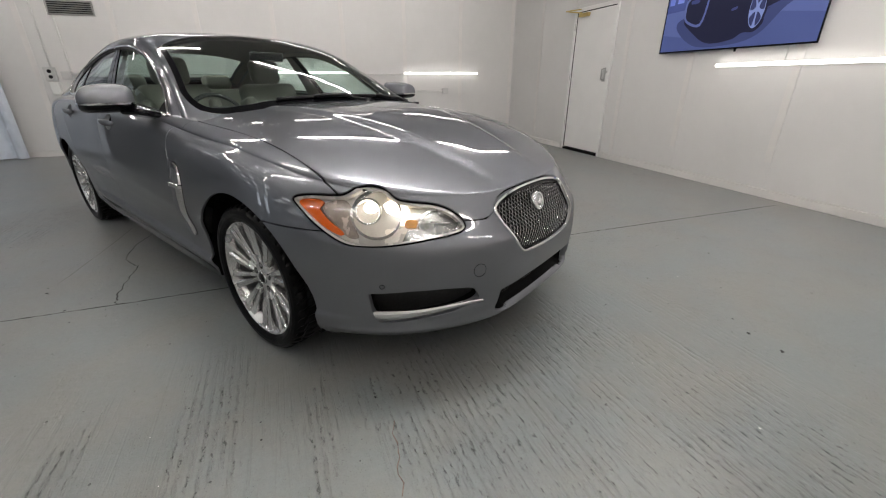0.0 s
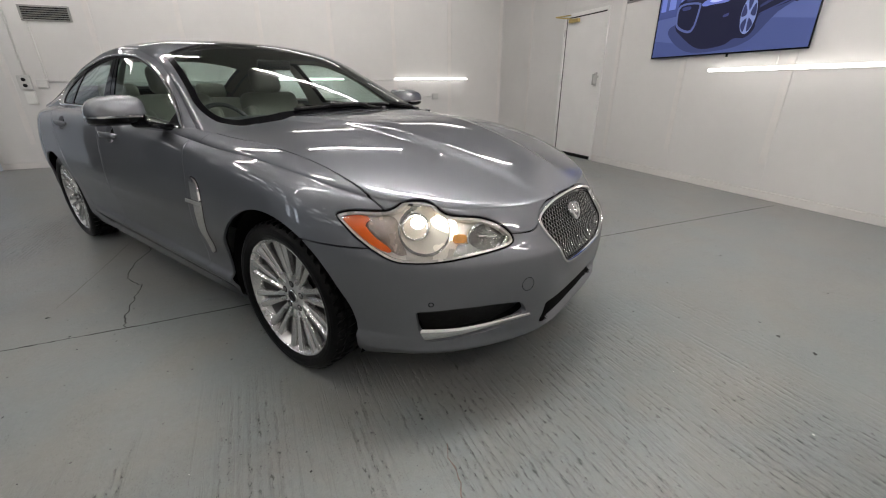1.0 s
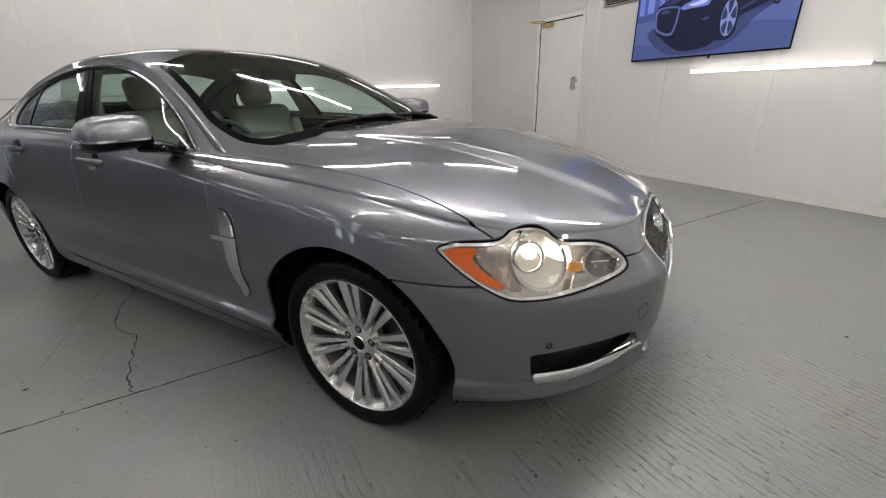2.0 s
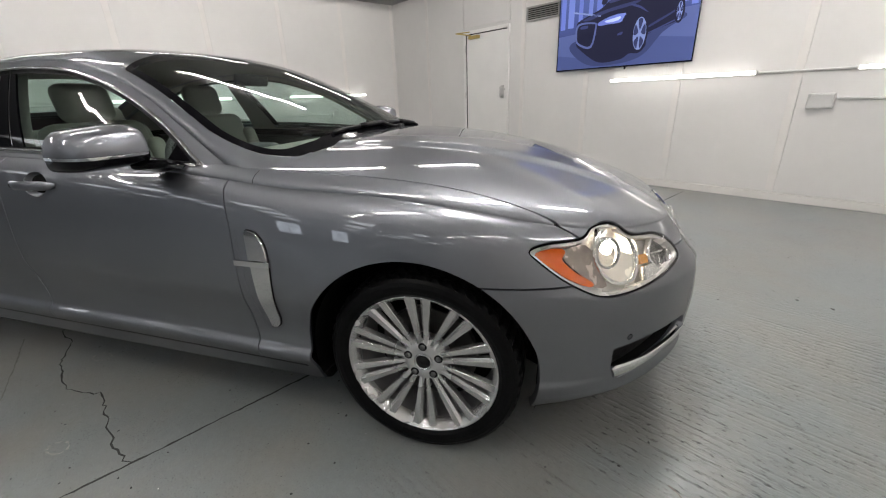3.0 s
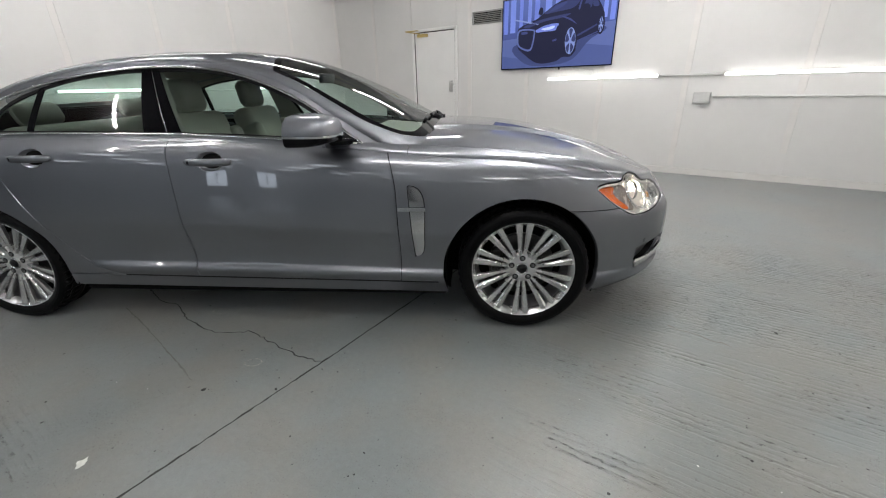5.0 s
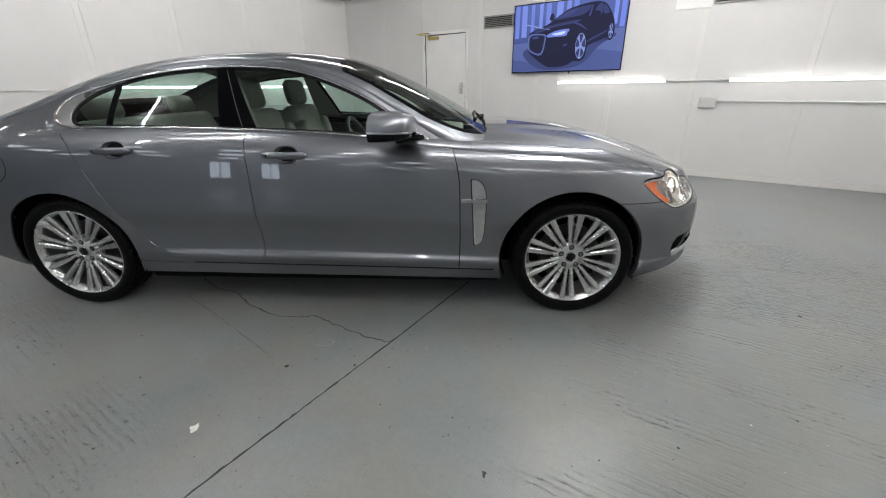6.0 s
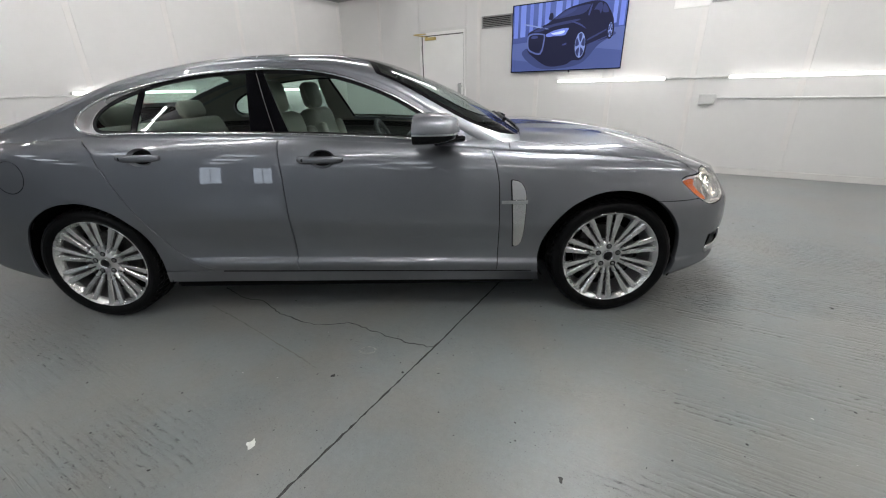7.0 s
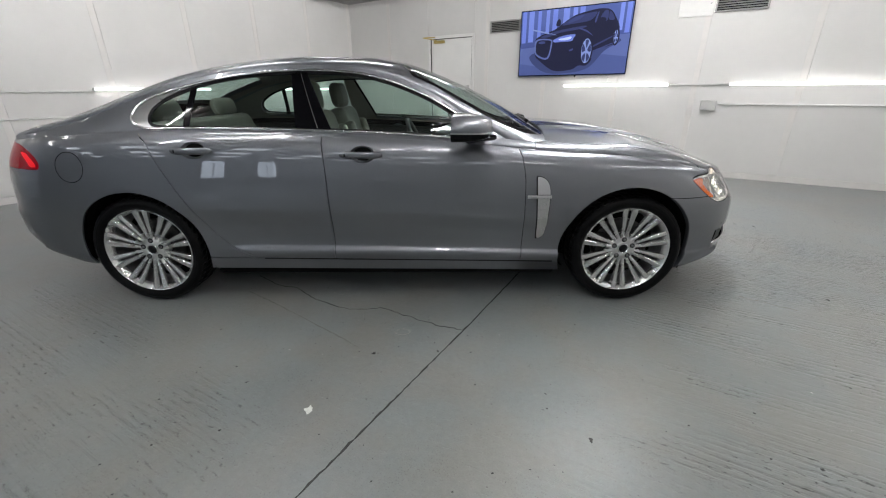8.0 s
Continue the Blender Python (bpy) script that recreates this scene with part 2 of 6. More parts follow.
M_CURTAIN = mat("bluish plastic curtain", (0.6, 0.66, 0.74), 0.25, var=0.1, scale=3, coat=0.5)

# ---------------------------------------------------------------- mesh helpers


def mesh_of(name, verts, faces, material, normals=None, smooth=True):
    me = bpy.data.meshes.new(name)
    me.from_pydata([tuple(v) for v in verts], [], [tuple(f) for f in faces])
    me.materials.append(material)
    me.polygons.foreach_set("use_smooth", [smooth] * len(me.polygons))
    if normals is not None:
        me.normals_split_custom_set_from_vertices([tuple(n) for n in normals])
    me.update()
    return me


def part(name, data, material, parent=None, label=""):
    """Links a bmesh or a finished mesh as one object, under a thing or a part where one is given."""
    if isinstance(data, bmesh.types.BMesh):
        me = bpy.data.meshes.new(name)
        bmesh.ops.recalc_face_normals(data, faces=data.faces)
        data.to_mesh(me)
        data.free()
        me.materials.append(material)
    else:
        me = data
    ob = new(name, me)
    if parent is not None:
        ob.parent = parent
    return tagged(ob, label)


def box(bm, x0, x1, y0, y1, z0, z1, bevel=0.0, seg=2):
    """Adds a box, with rounded edges where bevel is given."""
    g = bmesh.ops.create_cube(bm, size=1.0, matrix=Matrix.Translation(((x0 + x1) / 2, (y0 + y1) / 2, (z0 + z1) / 2)) @ Matrix.Diagonal((x1 - x0, y1 - y0, z1 - z0, 1)))
    if bevel:
        edges = list({e for v in g["verts"] for e in v.link_edges})
        bmesh.ops.bevel(bm, geom=edges, offset=bevel, segments=seg, affect="EDGES", profile=0.5)
    return bm


def box_bm(*a, **k):
    return box(bmesh.new(), *a, **k)


def rod(bm, a, b, r, seg=10, r2=None):
    a, b = Vector(a), Vector(b)
    m = Matrix.Translation((a + b) / 2) @ (b - a).to_track_quat("Z", "Y").to_matrix().to_4x4()
    bmesh.ops.create_cone(bm, cap_ends=True, segments=seg, radius1=r, radius2=r if r2 is None else r2, depth=(b - a).length, matrix=m)
    return bm


def smooth_all(bm):
    for f in bm.faces:
        f.smooth = True
    return bm


def thing(name, label, category, matrix=None, group="", kind=""):
    ob = new(name)
    if matrix is not None:
        ob.matrix_world = matrix
    return tagged(ob, label, category, group, kind)


def curve(*pts):
    """A smooth curve through design points that never overshoots (monotone cubic)."""
    x, y = np.array(pts, float).T
    h, d = np.diff(x), np.diff(y) / np.diff(x)
    m = np.zeros(len(x))
    m[0], m[-1] = d[0], d[-1]
    for i in range(1, len(x) - 1):
        if d[i - 1] * d[i] > 0:
            w1, w2 = 2 * h[i] + h[i - 1], h[i] + 2 * h[i - 1]
            m[i] = (w1 + w2) / (w1 / d[i - 1] + w2 / d[i])

    def at(q):
        q = np.clip(np.asarray(q, float), x[0], x[-1])
        i = np.clip(np.searchsorted(x, q) - 1, 0, len(x) - 2)
        t = (q - x[i]) / h[i]
        return (1 + 2 * t) * (1 - t) ** 2 * y[i] + t * (1 - t) ** 2 * h[i] * m[i] + t * t * (3 - 2 * t) * y[i + 1] + t * t * (t - 1) * h[i] * m[i + 1]

    return at


def step(a, b, q):
    t = np.clip((q - a) / (b - a), 0, 1)
    return t * t * (3 - 2 * t)


def outline(pts, n=8, closed=True):
    """Rounds a few corner points into a smooth closed line (Catmull-Rom)."""
    p = np.array(pts, float)
    out = []
    c = len(p)
    for i in range(c if closed else c - 1):
        a, b, d, e = (p[(i + k) % c] if closed else p[min(max(i + k, 0), c - 1)] for k in (-1, 0, 1, 2))
        for t in np.linspace(0, 1, n, endpoint=False):
            out.append(0.5 * (2 * b + (d - a) * t + (2 * a - 5 * b + 4 * d - e) * t**2 + (3 * b - a - 3 * d + e) * t**3))
    if not closed:
        out.append(p[-1])
    return np.array(out)


def inside(poly):
    """Signed distance to a closed line in a plane: below zero inside."""
    a, b = poly, np.roll(poly, -1, 0)

    def f(q):
        best, odd = np.full(len(q), 1e9), np.zeros(len(q), bool)
        for (ax, ay), (bx, by) in zip(a, b):
            ex, ey = bx - ax, by - ay
            t = np.clip(((q[:, 0] - ax) * ex + (q[:, 1] - ay) * ey) / (ex * ex + ey * ey + 1e-12), 0, 1)
            best = np.minimum(best, np.hypot(q[:, 0] - ax - t * ex, q[:, 1] - ay - t * ey))
            cross = (ay > q[:, 1]) != (by > q[:, 1])
            with np.errstate(divide="ignore", invalid="ignore"):
                odd ^= cross & (q[:, 0] < ex * (q[:, 1] - ay) / (ey if ey else 1e-12) + ax)
        return np.where(odd, -best, best)

    return f

# ---------------------------------------------------------------- the room: x along the screen wall, y towards it
ROOM = pose(0, 0, 0, 0, 0, -31.2)
WX0, WX1, WY0, WY1, WH = -6.2, 5.6, -14.0, 4.12, 2.95
PANEL = 1.165


def slab(name, x0, x1, y0, y1, z0, z1, material, label, category, bevel=0.0):
    ob = part(name, box_bm(x0, x1, y0, y1, z0, z1, bevel=bevel), material, None, label)
    ob.matrix_world = ROOM
    return tagged(ob, "", category, "", "structure")


floor = slab("floor", WX0 - 0.2, WX1 + 0.2, WY0 - 0.2, WY1 + 0.2, -0.2, 0.0, M_FLOOR, "grey painted concrete floor, worn and cracked", "floor")
ceiling = slab("ceiling", WX0 - 0.2, WX1 + 0.2, WY0 - 0.2, WY1 + 0.2, WH, WH + 0.15, M_CEIL, "plain greyed ceiling over the room", "ceiling")


def wall_panels(wall, along, a0, a1, at, face, first):
    """Upright panels and the flat strips over their joints, on the face of a wall."""
    x = first
    edges = [a0]
    while x < a1:
        if x > a0 + 0.05:
            edges.append(x)
        x += PANEL
    edges.append(a1)
    for k in range(len(edges) - 1):
        p0, p1 = edges[k] + 0.0008, edges[k + 1] - 0.0008
        if along == "x":
            bm = box_bm(p0, p1, min(at, at + face * 0.012), max(at, at + face * 0.012), 0.09, WH, bevel=0.0015, seg=1)
        else:
            bm = box_bm(min(at, at + face * 0.012), max(at, at + face * 0.012), p0, p1, 0.09, WH, bevel=0.0015, seg=1)
        part("panel", bm, M_WALL, wall)
    for k in range(1, len(edges) - 1):
        e, low = edges[k], (0.36 if k % 2 else 0.09)
        if along == "x":
            bm = box_bm(e - 0.076, e - 0.004, min(at + face * 0.012, at + face * 0.015), max(at + face * 0.012, at + face * 0.015), low, WH, bevel=0.001, seg=1)
        else:
            bm = box_bm(min(at + face * 0.012, at + face * 0.015), max(at + face * 0.012, at + face * 0.015), e - 0.076, e - 0.004, low, WH, bevel=0.001, seg=1)
        part("joint_strip", bm, M_TRIM, wall)


DOOR_X0, DOOR_X1, DOOR_H = -4.14, -3.15, 2.2
# the screen wall has the door opening in it
bm = bmesh.new()
box(bm, WX0, DOOR_X0, WY1, WY1 + 0.15, 0, WH)
box(bm, DOOR_X1, WX1, WY1, WY1 + 0.15, 0, WH)
box(bm, DOOR_X0, DOOR_X1, WY1, WY1 + 0.15, DOOR_H, WH)
wall_screen = part("wall_north", bm, M_WALL, None, "white panelled wall behind the screen and tube lights")
wall_screen.matrix_world = ROOM
tagged(wall_screen, "", "wall", "", "structure")
wall_left = slab("wall_west", WX0 - 0.15, WX0, -4.65, WY1 + 0.15, 0, WH, M_WALL, "white panelled wall behind the parked car", "wall")
slab("wall_west_deep", WX0 - 0.15, WX0, WY0, -4.65, 0, WH, M_BACK, "plain grey wall of the deep end", "wall")
# unseen east wall, white so that it throws light on the car's front
slab("wall_east", WX1, WX1 + 0.15, WY0, WY1 + 0.15, 0, WH, M_WALL, "plain white unseen wall closing the room", "wall")
# the wall behind the camera, with two daylight windows
WINDOWS = ((-1.5, -0.85), (0.02, 0.66))
WIN_Z0, WIN_Z1 = 0.75, 2.5
bm = bmesh.new()
edges = [WX0] + [e for w in WINDOWS for e in w] + [WX1]
for k in range(0, len(edges), 2):
    box(bm, edges[k], edges[k + 1], WY0 - 0.15, WY0, 0, WH)
for x0, x1 in WINDOWS:
    box(bm, x0, x1, WY0 - 0.15, WY0, 0, WIN_Z0)
    box(bm, x0, x1, WY0 - 0.15, WY0, WIN_Z1, WH)
wall_back = part("wall_south", bm, M_BACK, None, "plain grey wall with daylight windows")
wall_back.matrix_world = ROOM
tagged(wall_back, "", "wall", "", "structure")
M_DAY = glow("daylight outside", (0.8, 0.9, 1.0), 3.2)
for k, (x0, x1) in enumerate(WINDOWS):
    w = thing(f"window_{k + 1}", "small white-framed window with daylight behind", "window", ROOM, kind="structure")
    bm = bmesh.new()
    for a0, a1, c0, c1 in ((x0, x0 + 0.04, WIN_Z0, WIN_Z1), (x1 - 0.04, x1, WIN_Z0, WIN_Z1), (x0 + 0.041, x1 - 0.041, WIN_Z0, WIN_Z0 + 0.04), (x0 + 0.041, x1 - 0.041, WIN_Z1 - 0.04, WIN_Z1)):
        box(bm, a0, a1, WY0 - 0.1, WY0 - 0.04, c0, c1)
    box(bm, (x0 + x1) / 2 - 0.012, (x0 + x1) / 2 + 0.012, WY0 - 0.09, WY0 - 0.05, WIN_Z0 + 0.041, WIN_Z1 - 0.041)
    part("window_frame", bm, M_TRIM, w)
    part("backdrop", box_bm(x0 - 0.1, x1 + 0.1, WY0 - 0.32, WY0 - 0.3, WIN_Z0 - 0.1, WIN_Z1 + 0.1), M_DAY, w)

wall_panels(wall_left, "y", -4.65, WY1, WX0, 1, -4.06)


def skirting(x0, x1, y0, y1):
    ob = part("baseboard", box_bm(x0, x1, y0, y1, 0.0, 0.085, bevel=0.004, seg=1), M_TRIM, None, "white scuffed baseboard along the wall foot")
    ob.matrix_world = ROOM
    tagged(ob, "", "baseboard", "", "structure")


skirting(WX0, DOOR_X0 - 0.03, WY1 - 0.03, WY1)
skirting(DOOR_X1 + 0.03, WX1, WY1 - 0.03, WY1)
skirting(WX0, WX0 + 0.03, -4.65, WY1 - 0.03)

# panels of the screen wall, left and right of the door and above it
for x0, x1 in ((WX0, -5.09), (-5.09, DOOR_X0 - 0.02), (DOOR_X1 + 0.02, -2.84), (-2.84, -1.74), (-1.74, -0.55), (-0.55, 0.56), (0.56, 1.78), (1.78, 2.95), (2.95, 4.1), (4.1, WX1)):
    part("panel", box_bm(x0 + 0.0008, x1 - 0.0008, WY1 - 0.012, WY1, 0.09, WH, bevel=0.0015, seg=1), M_WALL, wall_screen)
part("panel", box_bm(DOOR_X0 - 0.012, DOOR_X1 + 0.012, WY1 - 0.012, WY1, DOOR_H + 0.06, WH, bevel=0.003, seg=1), M_WALL, wall_screen)
for x, low in ((-5.09, 0.1), (-2.84, 0.1), (-1.74, 0.36), (-0.55, 0.36), (0.56, 0.1), (1.78, 0.36), (2.95, 0.36), (4.1, 0.1)):
    part("joint_strip", box_bm(x - 0.076, x - 0.004, WY1 - 0.0155, WY1 - 0.012, low, WH, bevel=0.001, seg=1), M_TRIM, wall_screen)


def build_door():
    d = thing("door_1", "white flush steel door with a pull handle and brass closer", "door", ROOM, kind="structure")
    bm = bmesh.new()
    box(bm, DOOR_X0 - 0.01, DOOR_X0 + 0.035, WY1 - 0.025, WY1 + 0.1, 0, DOOR_H + 0.02, bevel=0.003, seg=1)
    box(bm, DOOR_X1 - 0.035, DOOR_X1 + 0.01, WY1 - 0.025, WY1 + 0.1, 0, DOOR_H + 0.02, bevel=0.003, seg=1)
    box(bm, DOOR_X0 + 0.036, DOOR_X1 - 0.036, WY1 - 0.025, WY1 + 0.1, DOOR_H - 0.03, DOOR_H + 0.02, bevel=0.003, seg=1)
    part("door_frame", bm, M_DOOR, d)
    part("door_leaf", box_bm(DOOR_X0 + 0.049, DOOR_X1 - 0.049, WY1 - 0.002, WY1 + 0.04, 0.05, DOOR_H - 0.044, bevel=0.003, seg=1), M_DOOR, d)
    part("threshold", box_bm(DOOR_X0 + 0.036, DOOR_X1 - 0.036, WY1 - 0.02, WY1 + 0.1, 0.0, 0.032), M_DARK, d, "dark door sill")
    # dark sheet added behind the leaf, so that its gaps stay dark
    part("door_back", box_bm(DOOR_X0 + 0.02, DOOR_X1 - 0.02, WY1 + 0.11, WY1 + 0.13, 0, DOOR_H), M_DARK, d)
    # dark strips in the gap round the leaf stand for its shade
    for x0, x1, z0, z1 in ((DOOR_X0 + 0.036, DOOR_X0 + 0.048, 0.05, DOOR_H - 0.043), (DOOR_X1 - 0.048, DOOR_X1 - 0.036, 0.05, DOOR_H - 0.043), (DOOR_X0 + 0.049, DOOR_X1 - 0.049, DOOR_H - 0.043, DOOR_H - 0.031)):
        part("gap_strip", box_bm(x0, x1, WY1 - 0.006, WY1 + 0.03, z0, z1), M_BLACK, d, "dark strip for the shaded door gap")
    bm = bmesh.new()
    x = DOOR_X1 - 0.13
    box(bm, x - 0.035, x + 0.035, WY1 - 0.012, WY1 - 0.006, 1.13, 1.33, bevel=0.002, seg=1)
    rod(bm, (x, WY1 - 0.06, 1.15), (x, WY1 - 0.06, 1.31), 0.011)
    rod(bm, (x, WY1 - 0.06, 1.16), (x, WY1 - 0.01, 1.16), 0.009)
    rod(bm, (x, WY1 - 0.06, 1.30), (x, WY1 - 0.01, 1.30), 0.009)
    part("handle", smooth_all(bm), M_STEEL, d, "steel pull handle on a plate")
    part("lock", smooth_all(rod(bmesh.new(), (x + 0.05, WY1 - 0.018, 1.27), (x + 0.05, WY1 - 0.005, 1.27), 0.016)), M_STEEL, d)
    bm = box_bm(DOOR_X0 + 0.14, DOOR_X0 + 0.36, WY1 - 0.065, WY1 - 0.007, DOOR_H - 0.115, DOOR_H - 0.065, bevel=0.006)
    part("door_closer", bm, M_BRASS, d, "brass door closer")
    bm = bmesh.new()
    rod(bm, (DOOR_X0 + 0.2, WY1 - 0.05, DOOR_H - 0.06), (DOOR_X0 - 0.02, WY1 - 0.2, DOOR_H - 0.02), 0.009)
    rod(bm, (DOOR_X0 - 0.02, WY1 - 0.2, DOOR_H - 0.02), (DOOR_X0 + 0.15, WY1 - 0.03, DOOR_H + 0.0), 0.009)
    part("closer_arm", smooth_all(bm), M_BRASS, d)
    for z in (0.45, 1.2, 1.95):
        part("hinge", smooth_all(rod(bmesh.new(), (DOOR_X0 + 0.038, WY1 - 0.03, z - 0.05), (DOOR_X0 + 0.038, WY1 - 0.03, z + 0.05), 0.009)), M_STEEL, d)


build_door()


def tube_light(m, length, lit, label, group):
    """A batten with a lit tube, lying along its x; its back is at y = 0."""
    t = thing("tube_light", label, "tube light", m, group)
    part("housing", box_bm(-length / 2, length / 2, -0.028, 0.0, -0.018, 0.018, bevel=0.004), M_CONDUIT, t)
    bm = rod(bmesh.new(), (-length / 2 + 0.012, -0.046, 0), (length / 2 - 0.012, -0.046, 0), 0.019, 16)
    part("tube", smooth_all(bm), lit, t, "glowing white tube")
    for s in (-1, 1):
        part("end_cap", box_bm(*sorted((s * length / 2, s * (length / 2 - 0.012))), -0.066, -0.029, -0.019, 0.019, bevel=0.003), M_CONDUIT, t)
    return t


def room_at(x, y, z, turn=0.0):
    return ROOM @ pose(x, y, z, 0, 0, turn)


WALLTUBE = "lit white tube light fixed along the panelled wall"
for x0, x1 in ((-1.4, 0.19), (0.94, 2.62), (3.3, 4.9)):
    tube_light(room_at((x0 + x1) / 2, WY1 - 0.0155, 1.305), x1 - x0, M_TUBE, WALLTUBE, "wall tube lights")
for y0, y1 in ((1.68, 3.27), (-0.85, 0.72)):
    tube_light(room_at(WX0 + 0.0155, (y0 + y1) / 2, 1.28, 90), y1 - y0, M_TUBE, WALLTUBE, "wall tube lights")


def conduit(points, label="white painted conduit fixed to the wall"):
    bm = bmesh.new()
    for a, b in zip(points, points[1:]):
        rod(bm, a, b, 0.011, 10)
    for p in points:
        bmesh.ops.create_icosphere(bm, subdivisions=2, radius=0.0112, matrix=Matrix.Translation(p))
    ob = part("conduit", smooth_all(bm), M_CONDUIT, None, label)
    ob.matrix_world = ROOM
    tagged(ob, "", "conduit")


Y = WY1 - 0.0275
conduit([(0.19, Y, 1.305), (0.94, Y, 1.305)])
conduit([(0.87, Y, 1.04), (WX1 - 0.03, Y, 1.04)])
conduit([(2.62, Y, 1.305), (3.3, Y, 1.305)])
X = WX0 + 0.0275
conduit([(X, -2.35, 1.25), (X, -0.85, 1.25)])
conduit([(X, -3.75, 0.95), (X, -0.4, 0.95), (X, 2.5, 0.95)])
conduit([(X, -3.72, 1.25), (X, -2.35, 1.25)])
conduit([(X, -3.9, 1.34), (X, -3.9, WH - 0.02)], "thin white cable conduit rising from the outlet")
conduit([(X, -3.66, 1.29), (X, -3.66, 2.05)], "thin white cable conduit below the vent")
conduit([(X, 0.72, 1.26), (X, 1.68, 1.26)])


def junction_box(m, w, h, label):
    t = thing("junction_box", label, "junction box", m)
    part("box", box_bm(-w / 2, w / 2, -0.055, 0, -h / 2, h / 2, bevel=0.008), M_GREYBOX, t)
    part("lid", box_bm(-w / 2 + 0.012, w / 2 - 0.012, -0.06, -0.0555, -h / 2 + 0.012, h / 2 - 0.012, bevel=0.003), M_GREYBOX, t)
    for sx in (-1, 1):
        part("screw", smooth_all(rod(bmesh.new(), (sx * (w / 2 - 0.024), -0.0605, h / 2 - 0.024), (sx * (w / 2 - 0.024), -0.0635, h / 2 - 0.024), 0.005)), M_STEEL, t)


junction_box(room_at(0.745, WY1 - 0.0155, 1.02), 0.2, 0.14, "grey plastic junction box on the panelled wall")
junction_box(room_at(WX0 + 0.0155, 2.55, 0.95, 90), 0.13, 0.11, "small grey junction box below the tube light")
junction_box(room_at(WX0 + 0.0155, -3.72, 1.22, 90), 0.13, 0.12, "small white box beside the power outlet")


def outlet(m):
    t = thing("power_outlet", "grey double power outlet with cable on the wall", "outlet", m)
    part("plate", box_bm(-0.075, 0.075, -0.05, 0, -0.1, 0.1, bevel=0.01), M_GREYBOX, t)
    for z in (-0.04, 0.04):
        part("socket", smooth_all(rod(bmesh.new(), (0, -0.05, z), (0, -0.058, z), 0.026, 16)), M_BLACK, t)
    part("switch_box", box_bm(-0.05, 0.07, -0.05, 0, -0.3, -0.115, bevel=0.008), M_CONDUIT, t, "white switch box below")


outlet(room_at(WX0 + 0.0155, -3.92, 1.24, 90))


def vent(m, w, h, label):
    t = thing("wall_vent", label, "vent", m)
    bm = bmesh.new()
    box(bm, -w / 2, w / 2, -0.03, 0, h / 2 - 0.022, h / 2, bevel=0.003, seg=1)
    box(bm, -w / 2, w / 2, -0.03, 0, -h / 2, -h / 2 + 0.022, bevel=0.003, seg=1)
    box(bm, -w / 2, -w / 2 + 0.022, -0.03, 0, -h / 2 + 0.023, h / 2 - 0.023, bevel=0.003, seg=1)
    box(bm, w / 2 - 0.022, w / 2, -0.03, 0, -h / 2 + 0.023, h / 2 - 0.023, bevel=0.003, seg=1)
    part("frame", bm, M_VENT, t)
    part("backing", box_bm(-w / 2 + 0.02, w / 2 - 0.02, -0.005, 0, -h / 2 + 0.02, h / 2 - 0.02), M_BLACK, t)
    for k in range(5):
        z = -h / 2 + 0.03 + (h - 0.06) * (k + 0.5) / 5
        ob = part("slat", box_bm(-w / 2 + 0.024, w / 2 - 0.024, -0.012, 0.012, -0.0015, 0.0015), M_VENT, t)
        ob.matrix_local = pose(0, -0.015, z, 40)


vent(room_at(-2.53, WY1 - 0.0155, 2.28), 0.56, 0.19, "grey slatted wall vent beside the screen")
vent(room_at(0.88, WY1 - 0.0155, 2.32), 0.6, 0.2, "grey slatted wall vent high on the wall")
vent(room_at(WX0 + 0.0155, -3.42, 2.15, 90), 0.58, 0.2, "grey slatted wall vent above the outlet")
t = thing("access_hatch", "white square access hatch high on the wall", "hatch", room_at(0.35, WY1 - 0.0155, 2.34))
part("cover", box_bm(-0.21, 0.21, -0.012, 0, -0.15, 0.15, bevel=0.003), M_DOOR, t)
part("latch", smooth_all(rod(bmesh.new(), (0.17, -0.012, 0), (0.17, -0.018, 0), 0.012)), M_STEEL, t)


